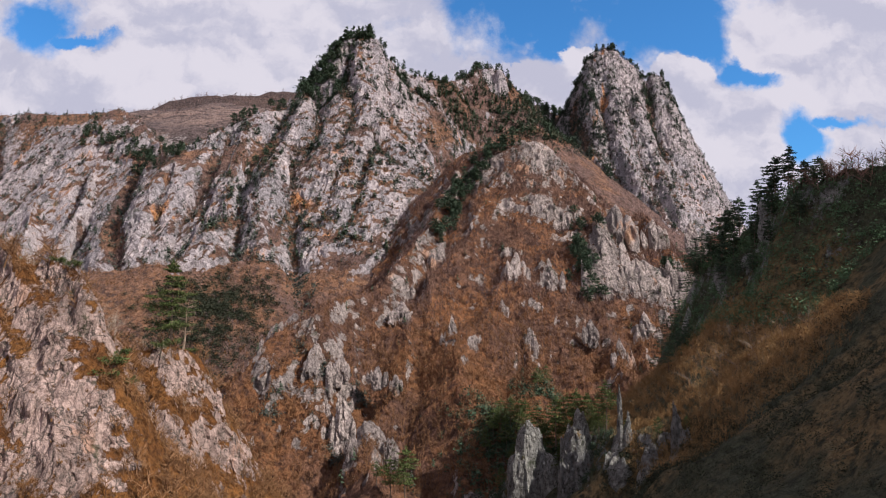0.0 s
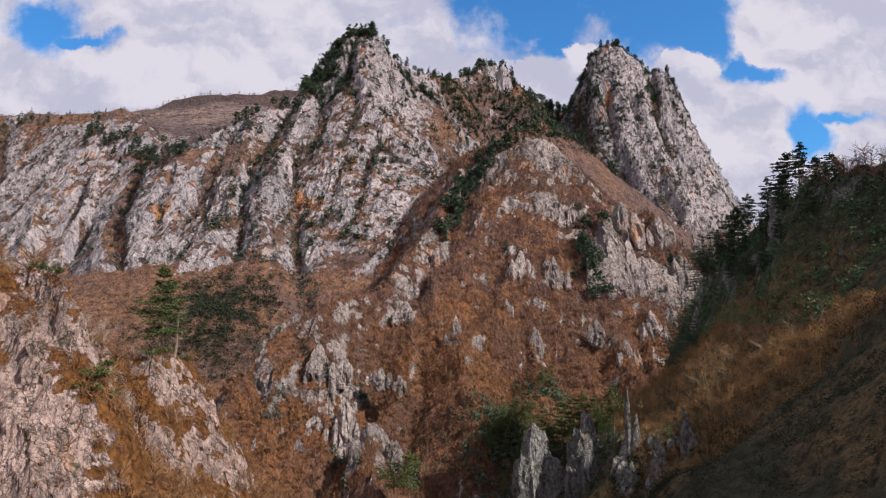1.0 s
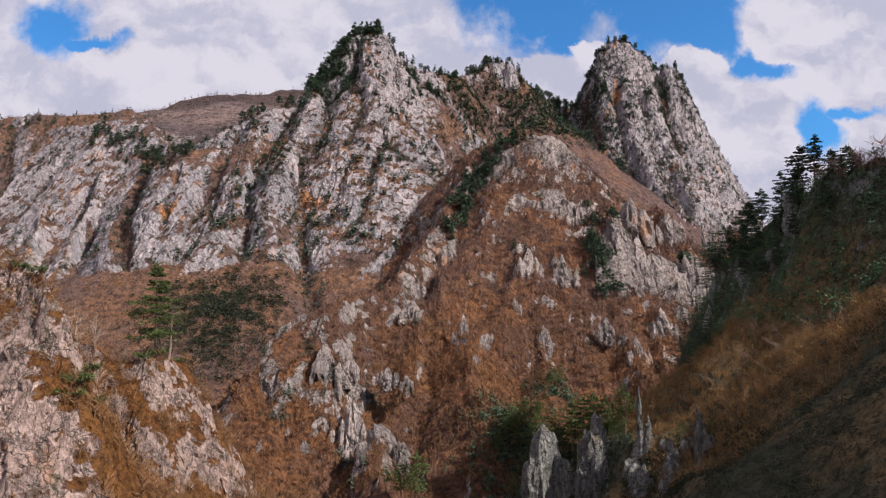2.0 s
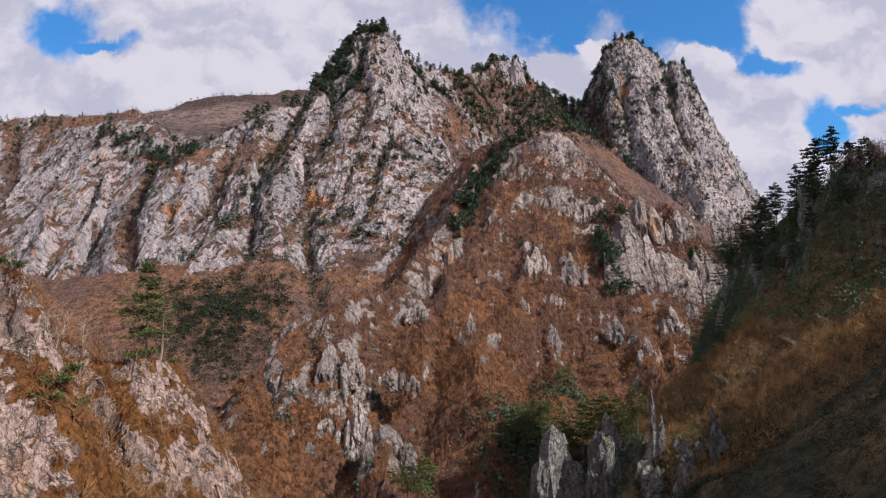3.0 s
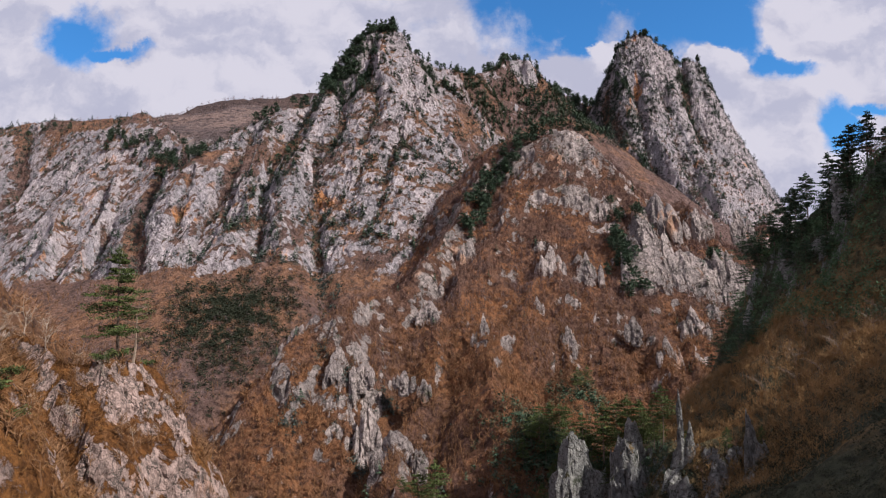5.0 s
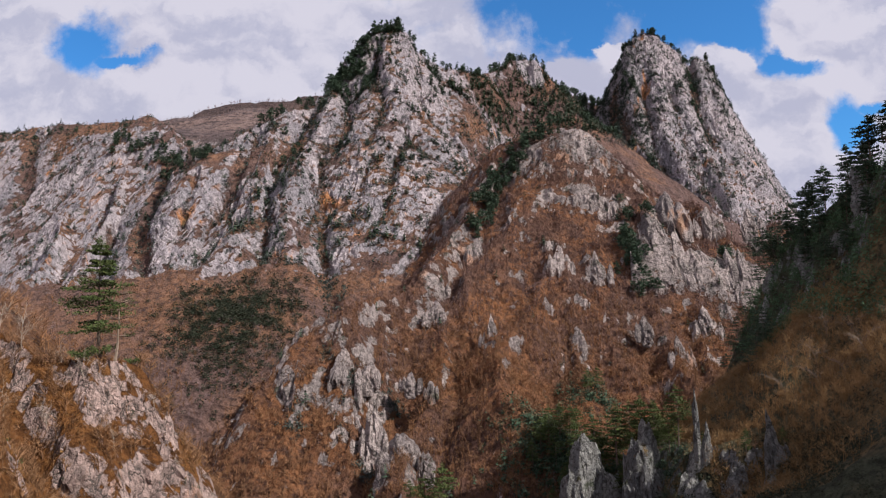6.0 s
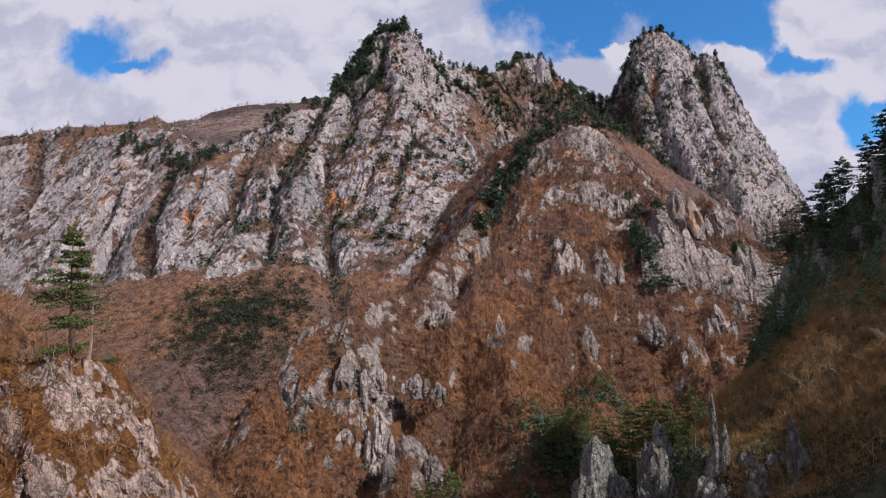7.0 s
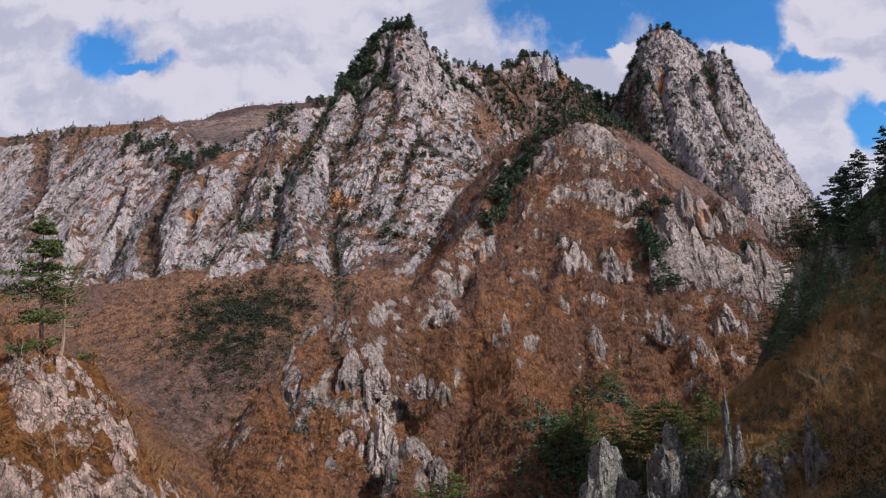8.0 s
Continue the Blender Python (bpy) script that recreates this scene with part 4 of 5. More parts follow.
# ---- leafless woodland and scrub ----
def twig_tree(seed, boughs, twigs, wide, sides=0):
    """A leafless tree one metre tall, as slim triangles."""
    r = np.random.default_rng(seed)
    out = []

    def stroke(a, b, w):
        s = np.cross(b - a, r.normal(0, 1, 3))
        s /= np.linalg.norm(s) + 1e-9
        out.append((a - s * w, a + s * w, b))

    top = np.array((r.normal(0, 0.06), r.normal(0, 0.06), r.uniform(0.55, 0.7)))
    low = np.array((0, 0, -0.06))
    stroke(low, top * 1.35, wide * 1.5)
    stroke(low, top * 1.35, wide * 1.5)
    for i in range(boughs):
        t = r.uniform(0.22, 1.0)
        a = r.uniform(0, 6.28)
        up = r.uniform(0.35, 1.1)
        d = np.array((math.cos(a), math.sin(a), up))
        d /= np.linalg.norm(d)
        l = r.uniform(0.28, 0.52) * (1.25 - 0.5 * t)
        root = top * t
        end = root + d * l
        stroke(root, end, wide)
        for _ in range(twigs):
            f = r.uniform(0.3, 0.95)
            e = d + r.normal(0, 0.55, 3) + (0, 0, 0.25)
            e /= np.linalg.norm(e)
            stroke(root + d * l * f, root + d * l * f + e * r.uniform(0.10, 0.24), wide * 0.6)
    return np.array(out)


def clump(seed, count, size):
    """A small evergreen bush, half a metre in radius, of pointed leaf sprays."""
    r = np.random.default_rng(seed)
    return np.array(tufts(r, np.array((0, 0, 0.42)), 0.27, 1.0, count, size))


def scatter(name, relief, count, protos, low, high, mat, label, chance, category="woodland", seed=1, lean=0.08):
    """Sow copies of the shapes over a relief, joined into one object. chance(p, n, rock) gives the weight of each place."""
    r = np.random.default_rng(seed)
    p, n, rock, damp = LAND[relief]
    w = np.clip(chance(p, n, rock), 0, None)
    if category == "shrub":
        w = w + 0.8 * damp
    pick = r.choice(len(p), count, p=w / w.sum())
    tris = []
    kind = r.integers(len(protos), size=count)
    for k, shape in enumerate(protos):
        at = pick[kind == k]
        m = len(at)
        s = r.uniform(low, high, m) * (0.8 + 0.5 * r.random(m) ** 2)
        a = r.uniform(0, 6.28, m)
        c, q = np.cos(a), np.sin(a)
        v = shape.reshape(-1, 3)
        x = v[None, :, 0] * c[:, None] - v[None, :, 1] * q[:, None] + v[None, :, 2] * r.normal(0, lean, m)[:, None]
        y = v[None, :, 0] * q[:, None] + v[None, :, 1] * c[:, None] + v[None, :, 2] * r.normal(0, lean, m)[:, None]
        z = np.repeat(v[None, :, 2], m, 0)
        cloud = np.stack((x, y, z), -1) * s[:, None, None] + p[at][:, None, :] + np.c_[r.uniform(-0.5, 0.5, (m, 2)), np.full(m, -0.15)][:, None, :]
        tris.append(cloud.reshape(-1, 3))
    v = np.concatenate(tris)
    me = mesh_of(name, v, np.arange(len(v)).reshape(-1, 3), [mat], False)
    return tagged(new(name, me), label, category, kind="stuff")


FAR_TWIGS = [twig_tree(i, 9, 0, 0.021) for i in range(6)]
MID_TWIGS = [twig_tree(10 + i, 8, 1, 0.015) for i in range(6)]
NEAR_TWIGS = [twig_tree(20 + i, 14, 3, 0.012) for i in range(6)]
BUSHES = [clump(30 + i, 22, 0.33) for i in range(5)]


FINE_BUSHES = [clump(60 + i, 46, 0.19) for i in range(4)]
LEAFY_BUSHES = [clump(64 + i, 64, 0.13) for i in range(4)]


def small_pine(seed):
    """A slim young pine one metre tall, of a few ragged tiers."""
    r = np.random.default_rng(seed)
    out = [((-0.015, 0, -0.1), (0.015, 0, -0.1), (0, 0, 0.95)), ((0, -0.015, -0.1), (0, 0.015, -0.1), (0, 0, 0.95))]
    for i in range(6):
        t = 0.18 + 0.14 * i
        for j in range(4):
            a = r.uniform(0, 6.28)
            l = 0.26 * (1.1 - t) + r.uniform(0, 0.08)
            d, e = np.array((math.cos(a), math.sin(a), 0)), np.array((-math.sin(a), math.cos(a), 0))
            o = np.array((0, 0, t))
            out.append((o + (0, 0, 0.10), o + d * l + e * l * 0.45, o + d * l - e * l * 0.45 + (0, 0, r.uniform(-0.05, 0.03))))
    return np.array(out, float)


SMALL_PINES = [small_pine(80 + i) for i in range(4)]


def soil(p, n, rock):
    return (1 - rock) ** 2 * (0.3 + np.clip(fbm(p / 14, 3, 77) + 0.5, 0, 1))


def ledges(p, n, rock):
    """Scrub holds on where the rock is broken."""
    return np.clip(fbm(p / np.array((16, 16, 30)), 4, 55) * 2.2 - 0.1, 0, 1) * (0.25 + 0.75 * n[:, 2])


scatter("hill_woodland", "wooded_hill", 17000, FAR_TWIGS, 3.6, 6.4, TWIGS, "dense leafless brown trees high on the hillside", lambda p, n, r: soil(p, n, r) * (p[:, 1] < 680) * smooth(p[:, 2], -30, 25), seed=1)
scatter("foot_woodland", "wooded_hill", 15500, FAR_TWIGS, 3.2, 6.0, TWIGS_RUST, "dense russet leafless trees at the foot of the hill", lambda p, n, r: soil(p, n, r) * (p[:, 2] > -95) * (p[:, 1] > 300) * (p[:, 1] < 480) * (p[:, 0] < 175) * (1 - smooth(p[:, 2], -15, 30)), seed=29)
scatter("peak_woodland", "rocky_peak", 6600, FAR_TWIGS, 3.4, 6.0, TWIGS_RUST, "leafless trees on the slopes under the cliffs", lambda p, n, r: soil(p, n, r) * (p[:, 2] > -60), seed=2)
scatter("range_woodland", "cliff_range", 5000, FAR_TWIGS, 3.4, 6.0, TWIGS, "leafless trees below the far cliffs", soil, seed=3)
scatter("tower_woodland", "rock_tower", 2600, FAR_TWIGS, 4.0, 7.0, TWIGS_HAZED, "leafless trees round the foot of the tower", soil, seed=4)
scatter("saddle_woodland", "saddle_crag", 2600, FAR_TWIGS, 4.0, 7.0, TWIGS_HAZED, "leafless trees on the saddle", soil, seed=5)
scatter("ridge_woodland", "shaded_ridge", 6200, [twig_tree(50 + i, 9, 2, 0.008) for i in range(5)], 2.5, 5.5, TWIGS_SUNLIT, "leafless trees and dry scrub on the shaded ridge", lambda p, n, r: (1.1 - r) * (p[:, 0] < 120) * (p[:, 0] > 55) * (p[:, 2] < 6) * (p[:, 2] > -45) * smooth(p[:, 1], 165, 195) * (p[:, 1] < 262), seed=6)
# dark bushes sown where the slope's cast shadow should be deepest
scatter("ridge_thicket", "shaded_ridge", 750, LEAFY_BUSHES, 1.6, 3.8, SHADE_DARK_SHRUB, "dark evergreen bushes deepening the shadow low on the ridge", lambda p, n, r: (p[:, 0] < 110) * (p[:, 0] > 30) * (1 - smooth(p[:, 1] - 0.5 * p[:, 2], 180, 215)) * (p[:, 1] > 88), "thicket", seed=27)
scatter("saddle_bushes", "shaded_ridge", 700, FINE_BUSHES, 1.2, 2.8, SHADE_DARK_SHRUB, "dark evergreen bushes on the broken slope below the pillars", lambda p, n, r: (p[:, 0] > 46) * (p[:, 0] < 76) * (p[:, 1] > 176) * (p[:, 1] < 212) * (p[:, 2] > -62) * (p[:, 2] < -27), "thicket", seed=34)
scatter("crest_trees", "shaded_ridge", 330, NEAR_TWIGS, 6.0, 9.0, TWIGS, "bare crowns of trees along the crest of the shaded ridge", lambda p, n, r: (p[:, 0] < 165) * (p[:, 1] < 262) * np.clip(p[:, 2] - 42, 0, 6), seed=19)
scatter("bank_woodland", "wooded_bank", 6000, MID_TWIGS, 3.5, 6.5, TWIGS_RUST, "leafless brown trees on the bank", lambda p, n, r: (1.1 - r) * (p[:, 0] > -210) * (p[:, 1] < 330), seed=7)
scatter("plateau_woodland", "plateau", 5500, FAR_TWIGS, 3.0, 5.5, TWIGS_HAZED, "leafless woods on the far plateau", lambda p, n, r: (1.1 - r) * (p[:, 2] > 250) * (p[:, 1] < 1330) * (p[:, 0] > -1300) * (0.12 + smooth(fbm(p / np.array((160, 60, 60)), 3, 88), -0.05, 0.2)), seed=8)
scatter("far_hill_woodland", "far_hill", 2600, FAR_TWIGS, 9.0, 14.0, TWIGS_HAZED, "leafless woods on the distant hill", lambda p, n, r: (1.1 - r) * (p[:, 2] > 350) * (p[:, 1] < 1850), seed=21)
scatter("outcrop_scrub", "near_outcrop", 2200, [twig_tree(90 + i, 12, 3, 0.016) for i in range(6)], 1.4, 3.6, TWIGS_BROWN, "leafless shrubs and thin saplings among the near rocks", lambda p, n, r: (1.05 - r) ** 2 * (0.25 + np.clip(fbm(p / 5, 3, 7) + 0.3, 0, 1)) * (p[:, 0] > -68) * (p[:, 1] > 70) * (p[:, 2] > -38), seed=9)
scatter("outcrop_thicket", "near_outcrop", 190, NEAR_TWIGS, 3.6, 6.0, TWIGS_BROWN, "tall leafless thicket on top of the near outcrop", lambda p, n, r: (p[:, 0] > -78) * (p[:, 0] < -50) * (p[:, 1] > 89) * (p[:, 1] < 116) * (p[:, 2] > 0), seed=28)
scatter("crag_scrub", "pine_crag", 500, NEAR_TWIGS, 1.5, 3.5, TWIGS_WARM, "leafless scrub on the crag", lambda p, n, r: 1.05 - r, seed=10)
scatter("peak_scrub", "rocky_peak", 4400, BUSHES, 2.0, 5.0, SHRUB, "dark evergreen scrub on the cliff ledges of the peak", lambda p, n, r: (ledges(p, n, r) + 0.10) * (p[:, 2] > 45) * (p[:, 1] < 835), "shrub", seed=11)
scatter("range_scrub", "cliff_range", 3400, BUSHES, 2.0, 5.0, SHRUB, "dark evergreen scrub on the far cliffs", lambda p, n, r: (ledges(p, n, r) + 0.08) * (p[:, 2] > 45) * (p[:, 0] > -720), "shrub", seed=12)
scatter("tower_scrub", "rock_tower", 5600, BUSHES, 2.2, 5.5, SHRUB, "dark evergreen scrub dotted over the tower", lambda p, n, r: (ledges(p, n, r) + 0.14) * (p[:, 2] > 110) * (p[:, 1] < 1068) * (1 + 1.6 * smooth(p[:, 2], 240, 330) + 2.5 * (p[:, 0] < 232)), "shrub", seed=13)
scatter("saddle_scrub", "saddle_crag", 1500, BUSHES, 2.4, 5.5, SHRUB, "dark evergreen scrub on the saddle", lambda p, n, r: (p[:, 2] > 220) * (p[:, 0] > 60), "shrub", seed=14)
scatter("hill_scrub", "wooded_hill", 1500, BUSHES, 1.0, 2.6, SHRUB, "evergreen bushes on the outcrops of the hill", lambda p, n, r: r * ledges(p, n, r), "shrub", seed=15)
scatter("ridge_scrub", "shaded_ridge", 2600, [clump(68 + i, 40, 0.17) for i in range(4)], 2.0, 4.6, RIDGE_GREEN, "dark evergreen bushes on the shaded ridge", lambda p, n, r: (p[:, 0] < 148) * (p[:, 0] > 86) * (p[:, 1] > 205) * (p[:, 1] < 304) * (p[:, 2] > -2 - 12 * (p[:, 1] > 245)), "shrub", seed=16)
scatter("crag_thicket", "pine_crag", 900, FINE_BUSHES, 1.2, 3.0, NEEDLES, "dark young evergreens crowding the crag", lambda p, n, r: (p[:, 0] < 52) * (p[:, 1] > 214) * (p[:, 2] > -64) * (1.2 - r), "thicket", seed=30)
scatter("foot_thicket", "wooded_hill", 800, [clump(76 + i, 30, 0.26) for i in range(4)], 2.4, 5.0, NEEDLES, "dark evergreen thicket at the foot of the hill behind the crag", lambda p, n, r: np.exp(-((p[:, 0] - 30) ** 2 + (p[:, 1] - 322) ** 2) / 260) + 0.4 * np.exp(-((p[:, 0] - 52) ** 2 + (p[:, 1] - 380) ** 2) / 160), "thicket", seed=32)
scatter("gully_bushes", "wooded_hill", 230, BUSHES, 1.4, 3.2, SHRUB, "dark evergreen bushes in the gullies between the outcrops", lambda p, n, r: sum(np.exp(-((p[:, 0] - x) ** 2 + (p[:, 1] - y) ** 2) / d) for x, y, d in ((-43, 377, 16), (-49, 342, 22), (-78, 384, 14), (-62, 372, 10), (-86, 352, 16), (-40, 330, 12))), "shrub", seed=33)
scatter("crag_bushes", "pine_crag", 400, FINE_BUSHES, 0.8, 2.2, SHRUB, "dark evergreen bushes on the crag", ledges, "shrub", seed=17)

scatter("shoulder_pines", "rocky_peak", 420, SMALL_PINES, 6.0, 11.0, NEEDLES, "dark pines on the shaded shoulder between peak and saddle", lambda p, n, r: np.exp(-((p[:, 0] - 16) ** 2 + (p[:, 1] - 880) ** 2) / 1300), "tree", seed=35)
scatter("peak_pines", "rocky_peak", 1300, SMALL_PINES, 5.0, 10.0, NEEDLES, "small dark pines clinging to the ledges of the peak", lambda p, n, r: (ledges(p, n, r) + 0.06) * (p[:, 2] > 50) * (p[:, 1] < 835) * (1 + 3 * (p[:, 2] > 260)), "tree", seed=22)
scatter("tower_pines", "rock_tower", 1300, SMALL_PINES, 5.0, 9.0, NEEDLES, "small dark pines dotted over the tower", lambda p, n, r: (ledges(p, n, r) + 0.10) * (p[:, 2] > 110) * (p[:, 1] < 1068) * (1 + 2 * (p[:, 2] > 330) + 3 * (p[:, 0] < 228)), "tree", seed=23)
scatter("range_pines", "cliff_range", 900, SMALL_PINES, 4.0, 9.0, NEEDLES, "small dark pines on the far cliffs", lambda p, n, r: (ledges(p, n, r) + 0.05) * (p[:, 2] > 40), "tree", seed=24)
scatter("saddle_pines", "saddle_crag", 1500, SMALL_PINES, 7.0, 13.0, NEEDLES, "dark pine wood on the saddle between the peaks", lambda p, n, r: (p[:, 2] > 240) * (p[:, 1] < 1150) * (p[:, 0] > 25) * (1.1 - r), "tree", seed=25)
scatter("hill_pines", "wooded_hill", 160, SMALL_PINES, 3.0, 7.0, NEEDLES, "scattered small pines on the brown hill", lambda p, n, r: (0.1 + r) * (p[:, 1] < 660), "tree", seed=26)
# bushes put in as a dark patch where cloud shadow lies
scatter("gorge_thicket", "rocky_peak", 1700, [clump(72 + i, 34, 0.26) for i in range(4)], 2.4, 5.0, SHADE_DARK_SHRUB, "dark bushes standing in for the cloud shadow in the gorge",
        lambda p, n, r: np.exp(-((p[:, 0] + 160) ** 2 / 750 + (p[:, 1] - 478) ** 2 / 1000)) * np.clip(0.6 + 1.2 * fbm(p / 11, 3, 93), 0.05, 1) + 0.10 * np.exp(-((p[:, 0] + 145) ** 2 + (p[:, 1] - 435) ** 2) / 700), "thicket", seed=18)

scatter("gorge_trees", "rocky_peak", 250, FAR_TWIGS, 4.0, 7.0, TWIGS_HAZED, "leafless trees mixed into the shadow bushes of the gorge", lambda p, n, r: np.exp(-((p[:, 0] + 142) ** 2 + (p[:, 1] - 445) ** 2) / 2600), seed=31)

BLADES = [np.array(tufts(np.random.default_rng(40 + i), np.array((0, 0, 0.1)), 0.30, 0.3, 6, 0.9, 1.3) * np.array((0.7, 0.7, 1.0))) for i in range(4)]
scatter("dry_grass", "near_outcrop", 9500, BLADES, 0.16, 0.42, GRASS, "tufts of dry yellow grass between the rocks", lambda p, n, r: (1.0 - r) * (p[:, 2] > -36) * (p[:, 0] > -66) * (p[:, 1] > 72), "grass", seed=20)

# ---- pines of the middle distance and the near pine ----
ridge_pines = [pine_thing(200 + i, 18.0, "tall mountain pine with layered boughs on the shaded ridge", "pines on the shaded ridge", whorls=11, per_whorl=5, count=14, spread=(0.20, 0.24, 0.17)[i], bare=(0.3, 0.38, 0.22)[i], size=0.5, flat=0.16) for i in range(3)]
for x, y, h in ((112, 284, 14), (113, 276, 17), (111, 280, 13), (116, 268, 16), (114, 272, 14), (118, 262, 14), (122, 250, 16), (121, 244, 15), (126, 240, 13), (130, 233, 11), (108, 290, 11),
                (108, 280, 12), (106, 270, 12), (104, 262, 11), (110, 262, 13), (113, 250, 12), (109, 246, 11), (116, 246, 12), (112, 238, 10),
                (118, 232, 11), (124, 230, 11), (107, 252, 10)):
    set_pine(ridge_pines[rng.integers(3)], nearest("shaded_ridge", x, y), h / 18.0)
crag_pines = [pine_thing(220 + i, 15.0, "slender pine with a thin trunk growing out of the crag", "pines on the crag", leaves=GREEN_NEEDLES, whorls=10, per_whorl=5, count=22, spread=(0.19, 0.23, 0.21)[i], bare=(0.38, 0.30, 0.45)[i], size=0.30, flat=0.16, droop=(-0.1, 0.2), gaps=0.22, taper=0.15) for i in range(3)]
for x, y, h in ((33, 241, 15), (37, 239, 18), (41, 239, 19), (45, 238, 20), (48, 236, 17), (24, 236, 10), (36, 230, 12), (21, 240, 9), (50, 228, 10), (35, 246, 18), (43, 244, 19), (39, 245, 20), (48, 226, 15), (31, 236, 11), (52, 236, 13), (58, 222, 8), (18, 243, 9), (47, 242, 17), (50, 241, 14), (62, 205, 7), (68, 200, 6)):
    set_pine(crag_pines[rng.integers(3)], nearest("pine_crag", x, y), h / 15.0, 1.2)
for x, y, h in ((-19, 284, 18), (-14, 282, 24), (-26, 290, 10), (22, 318, 15), (27, 322, 18), (32, 326, 17), (36, 332, 15), (18, 314, 12), (40, 338, 14), (29, 316, 14), (50, 380, 14), (56, 386, 13)):
    set_pine(crag_pines[rng.integers(3)], nearest("wooded_hill", x, y), h / 15.0)
edge_pines = [pine_thing(240 + i, 14.0, "leaning pine with a flat wind-shaped crown on the ridge's edge", "pines on the ridge's edge", whorls=8, per_whorl=5, count=16, spread=(0.34, 0.40)[i], bare=(0.5, 0.42)[i], lean=0.09, size=0.42, flat=0.10, droop=(-0.18, 0.10), gaps=0.3) for i in range(2)]
for x, y, h in ((104, 292, 12), (106, 287, 13), (108, 290, 12), (90, 264, 9), (86, 260, 8), (82, 252, 8), (78, 247, 7), (94, 266, 8), (103.5, 284, 9), (102.5, 290, 8), (101.5, 296, 9), (99.5, 299, 8), (96, 296, 8), (93.5, 298, 9), (91, 296, 7), (88, 292, 7)):
    set_pine(edge_pines[rng.integers(2)], nearest("shaded_ridge", x, y), h / 11.0)
edge_pines[0].location, edge_pines[1].location = nearest("shaded_ridge", 84, 252), nearest("shaded_ridge", 106, 294)
for i, proto in enumerate(ridge_pines):
    proto.location = nearest("shaded_ridge", (124, 131, 138)[i], (256, 246, 240)[i])
for i, proto in enumerate(crag_pines):
    proto.location = nearest("pine_crag", (26, 46, 52)[i], (238, 234, 226)[i])

near_pine = pine_thing(300, 13.8, "tall pine with open tiered boughs on the near outcrop", "", leaves=GREEN_NEEDLES, whorls=18, per_whorl=5, count=52, spread=0.27, bare=0.22, lean=0.012, size=0.23, flat=0.20, droop=(-0.24, 0.16), gaps=0.36, taper=0.5)
near_pine.location = nearest("near_outcrop", -45.0, 114.0)


def bare_tree(seed, height, bark=PALE_BARK):
    """A leafless crooked tree: stem, boughs and twigs."""
    r = np.random.default_rng(seed)
    ob = new("bare_tree")
    stem, twigs = [], []

    def grow(a, d, length, thick, level):
        n = 3 if level < 2 else 2
        for i in range(n):
            d = d + r.normal(0, 0.16, 3) + (0, 0, 0.05)
            d = d / np.linalg.norm(d)
            b = a + d * length / n
            (stem if level == 0 else twigs).extend(limb(a, b, thick * (1 - 0.28 * i), thick * (1 - 0.28 * (i + 1)), 4 if level == 0 else 3))
            a = b
            if level < 3:
                for _ in range(2 if level else 3):
                    e = d + r.normal(0, 0.6, 3)
                    grow(a, e / np.linalg.norm(e), length * r.uniform(0.42, 0.62), thick * 0.42, level + 1)

    grow(np.array((0, 0, -0.3)), np.array((r.normal(0, 0.15), r.normal(0, 0.15), 1.0)), height * 0.62, height * 0.014, 0)
    part("trunk", tri_mesh("trunk", stem, bark), ob)
    part("crown", tri_mesh("crown", twigs, bark), ob)
    return tagged(ob, "leafless crooked tree with pale bark on the near outcrop", "tree", "bare trees on the outcrop")


def dead_pine():
    """A half-dead pine with a crooked pale stem, long bare boughs and a few needles low down."""
    r = np.random.default_rng(311)
    ob = new("pine_snag")
    stem, boughs, leaf = [], [], []
    a = np.array((0, 0, -0.4))
    for i in range(8):
        b = a + (r.normal(0.06, 0.12), r.normal(0, 0.1), 1.0)
        stem += limb(a, b, 0.19 - 0.020 * i, 0.17 - 0.020 * i, 5)
        for _ in range(0 if i < 2 else 4):
            t = r.uniform(-1.1, 1.1) + (0 if r.random() < 0.7 else 3.1)
            c, d, l = b, np.array((math.cos(t), math.sin(t), r.uniform(-0.1, 0.35))), r.uniform(0.5, 0.95)
            for n in range(3):
                e = c + d * l * (0.9 - 0.15 * n) * (1.1 - 0.07 * i)
                boughs += limb(c, e, 0.075 - 0.018 * n, 0.057 - 0.018 * n, 3)
                for _ in range(3):
                    boughs += limb(e, e + r.normal(0, 0.22, 3) + d * 0.25, 0.024, 0.008, 3)
                d = d + (r.normal(0, 0.2), r.normal(0, 0.2), r.uniform(-0.1, 0.3))
                c = e
            if i < 4 or r.random() < 0.25:
                leaf += tufts(r, c, 0.32, 0.4, 34, 0.22)
        a = b
    part("trunk", tri_mesh("trunk", stem, SNAG_BARK), ob)
    part("crown", tri_mesh("crown", boughs, SNAG_BARK), ob)
    part("foliage", tri_mesh("foliage", leaf, GREEN_NEEDLES), ob)
    return tagged(ob, "half-dead pine with crooked bare boughs beside the tall pine", "tree")


dead_pine().location = near_pine.location + Vector((1.9, 0.4, -0.3))


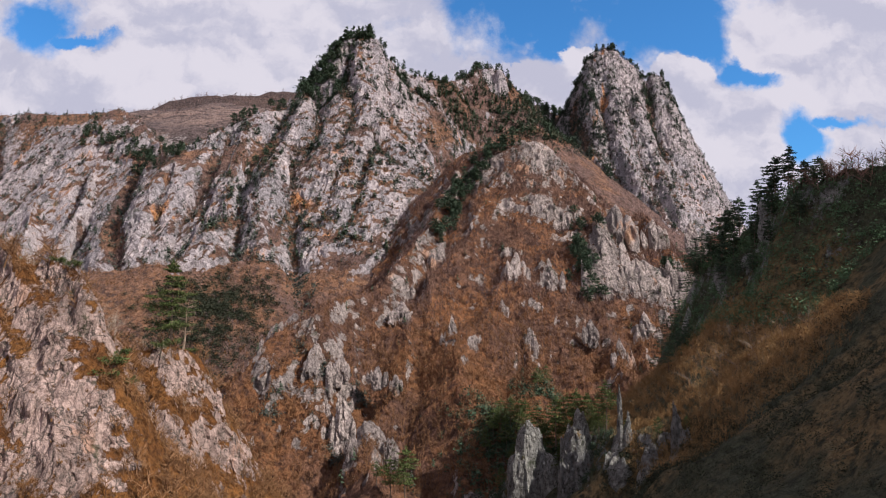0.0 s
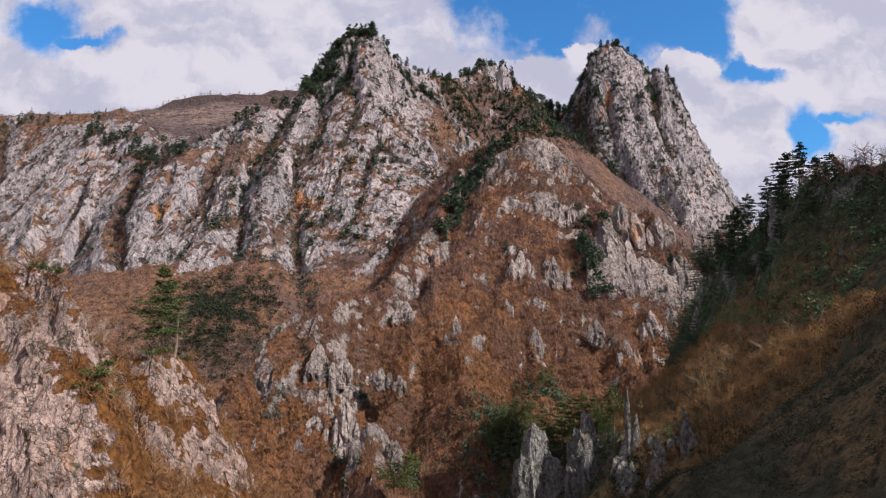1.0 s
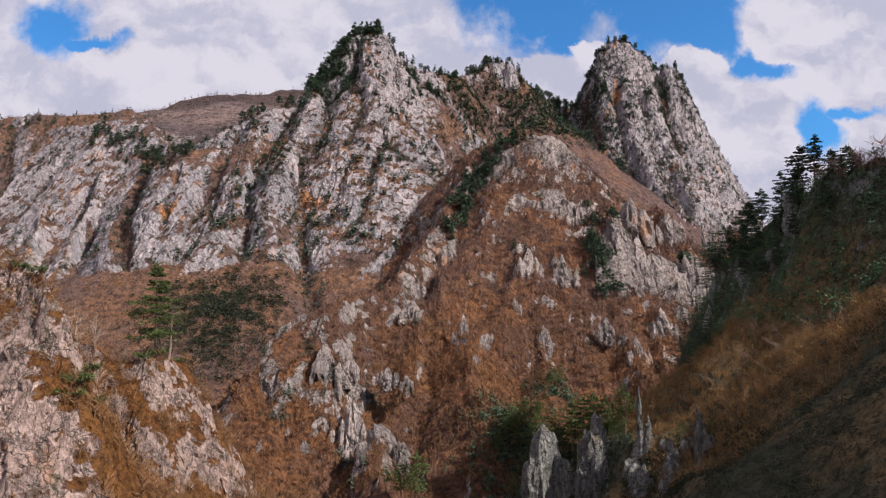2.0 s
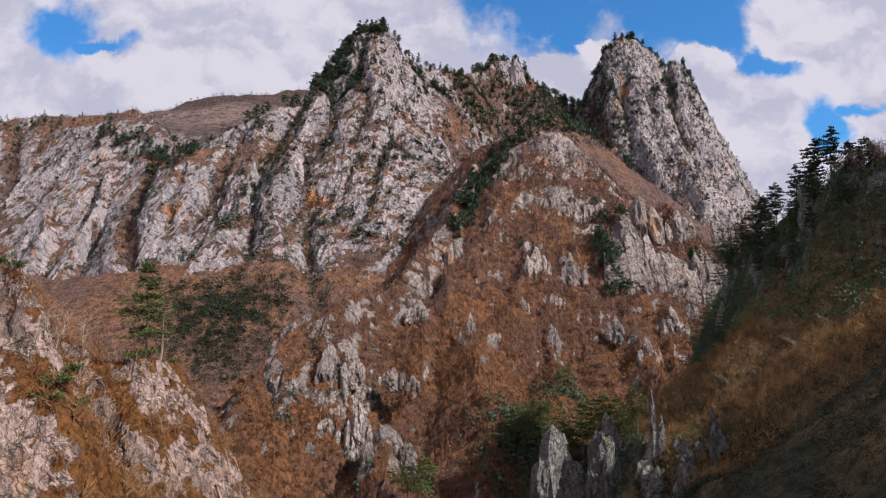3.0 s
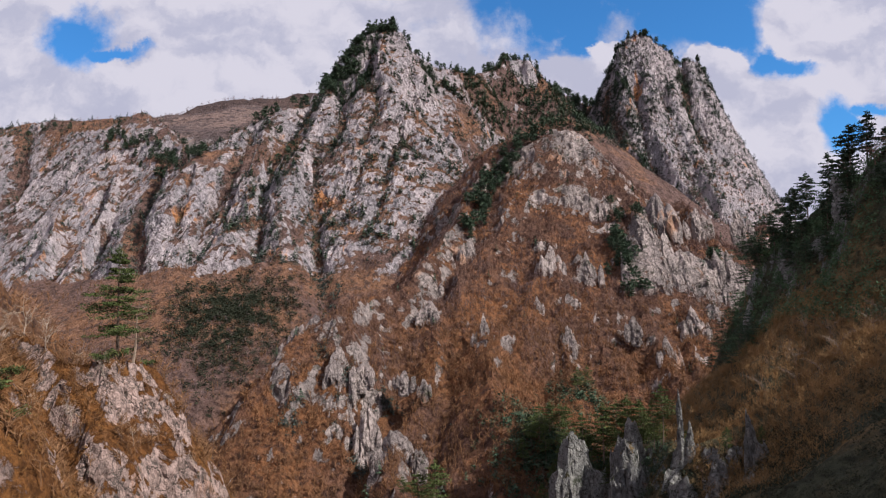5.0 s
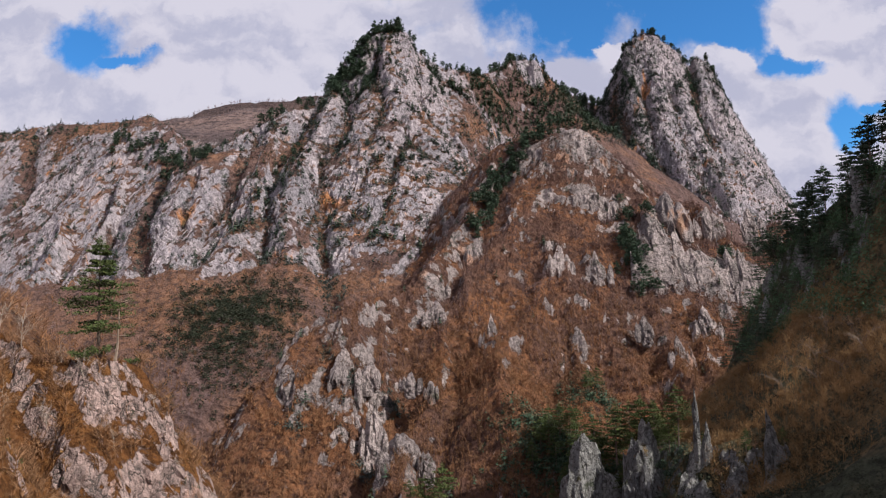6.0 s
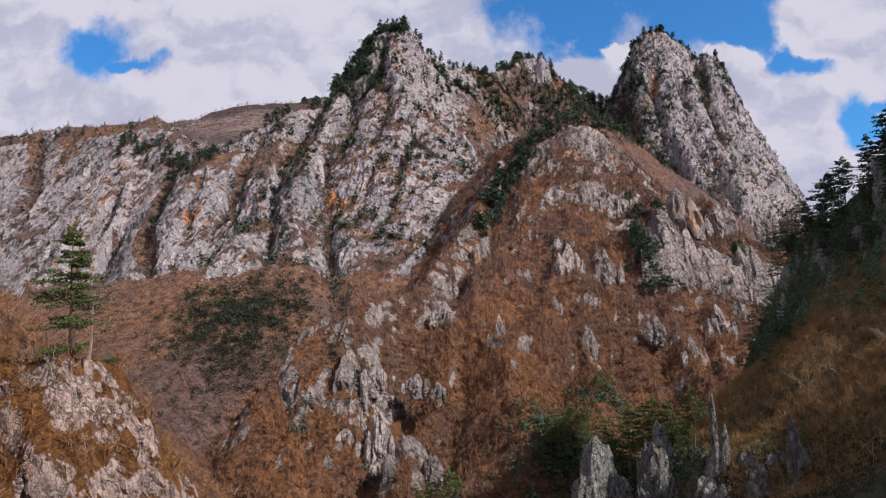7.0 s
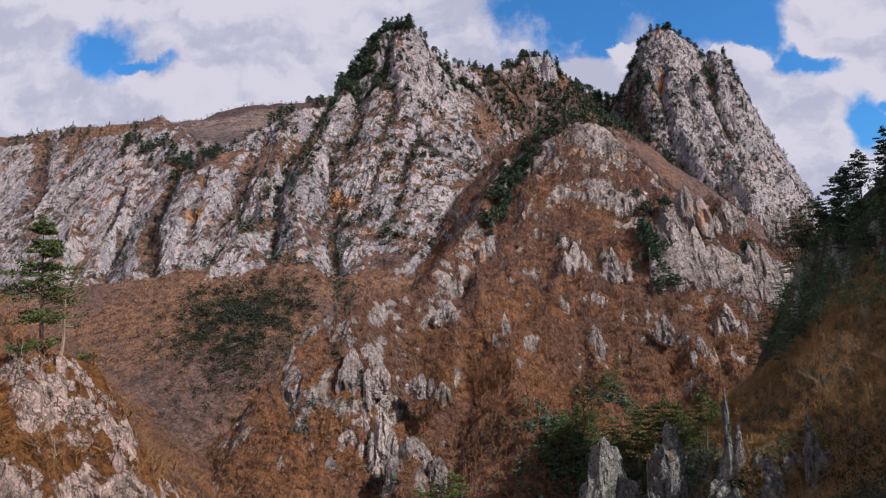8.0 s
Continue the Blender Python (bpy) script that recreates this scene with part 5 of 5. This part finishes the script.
saplings = [bare_tree(320 + i, 5.0) for i in range(3)]
for x, y, h in ((-52, 112, 5.5), (-49.5, 108, 4.6), (-55, 107, 6.0), (-48, 116, 4.2), (-57, 113, 5.5), (-46.5, 90, 3.0), (-53, 93, 4.0), (-41, 90, 3.2), (-60, 105, 5.0), (-39, 112, 3.0), (-50, 98, 3.6), (-47, 108, 4.0), (-38.2, 85.5, 2.6), (-37.5, 118, 2.4), (-34.5, 116.5, 2.2), (-45.5, 111, 3.4)):
    set_pine(saplings[rng.integers(3)], nearest("near_outcrop", x, y), h / 5.0, 0.1)
for i, proto in enumerate(saplings):
    proto.location = nearest("near_outcrop", (-62, -66, -58)[i], (112, 104, 98)[i])


def juniper(seed):
    ob = new("juniper_bush")
    r = np.random.default_rng(seed)
    stem, leaf = [], []
    for _ in range(9):
        a, l = r.uniform(0, 6.28), r.uniform(0.5, 1.0)
        end = np.array((math.cos(a) * l, math.sin(a) * l, r.uniform(0.25, 0.7)))
        stem += limb((0, 0, -0.15), end, 0.035, 0.01, 3)
        for f in (0.55, 0.85, 1.0):
            leaf += tufts(r, end * f, 0.16, 0.6, 22, 0.16)
    part("stem", tri_mesh("stem", stem, BARK), ob)
    part("foliage", tri_mesh("foliage", leaf, GREEN_NEEDLES), ob)
    return tagged(ob, "low green juniper bush spreading over the rock", "bush", "junipers on the outcrop")


shrubs = [juniper(340 + i) for i in range(2)]
for x, y, h in ((-45.8, 88, 1.3), (-39, 89, 1.5), (-37.6, 82.5, 1.6), (-44, 112.5, 1.5), (-58, 95, 2.0), (-41.3, 121, 1.0), (-50.5, 91, 1.2), (-47.5, 105, 1.2), (-41.5, 99, 1.3), (-38, 84.5, 1.7), (-36.8, 86.5, 1.2), (-43.4, 115.5, 1.6)):
    set_pine(shrubs[rng.integers(2)], nearest("near_outcrop", x, y), h, 0.05)
for i, proto in enumerate(shrubs):
    proto.location = nearest("near_outcrop", (-62, -56)[i], (98, 101)[i])

slim_trees = [tagged(bare_tree(350 + i, 9.0, SNAG_BARK), "slender leafless tree with a pale stem on the brown slope", "tree", "bare trees on the slope") for i in range(2)]
for x, y, h in ((88, 222, 9), (84, 214, 8), (93, 214, 10), (98, 206, 9), (90, 205, 8), (101, 198, 10), (80, 226, 7), (96, 222, 9), (104, 210, 8), (86, 206, 7)):
    set_pine(slim_trees[rng.integers(2)], nearest("shaded_ridge", x, y), h / 9.0, 0.2)
for i, proto in enumerate(slim_trees):
    proto.location = nearest("shaded_ridge", (76, 92)[i], (216, 228)[i])
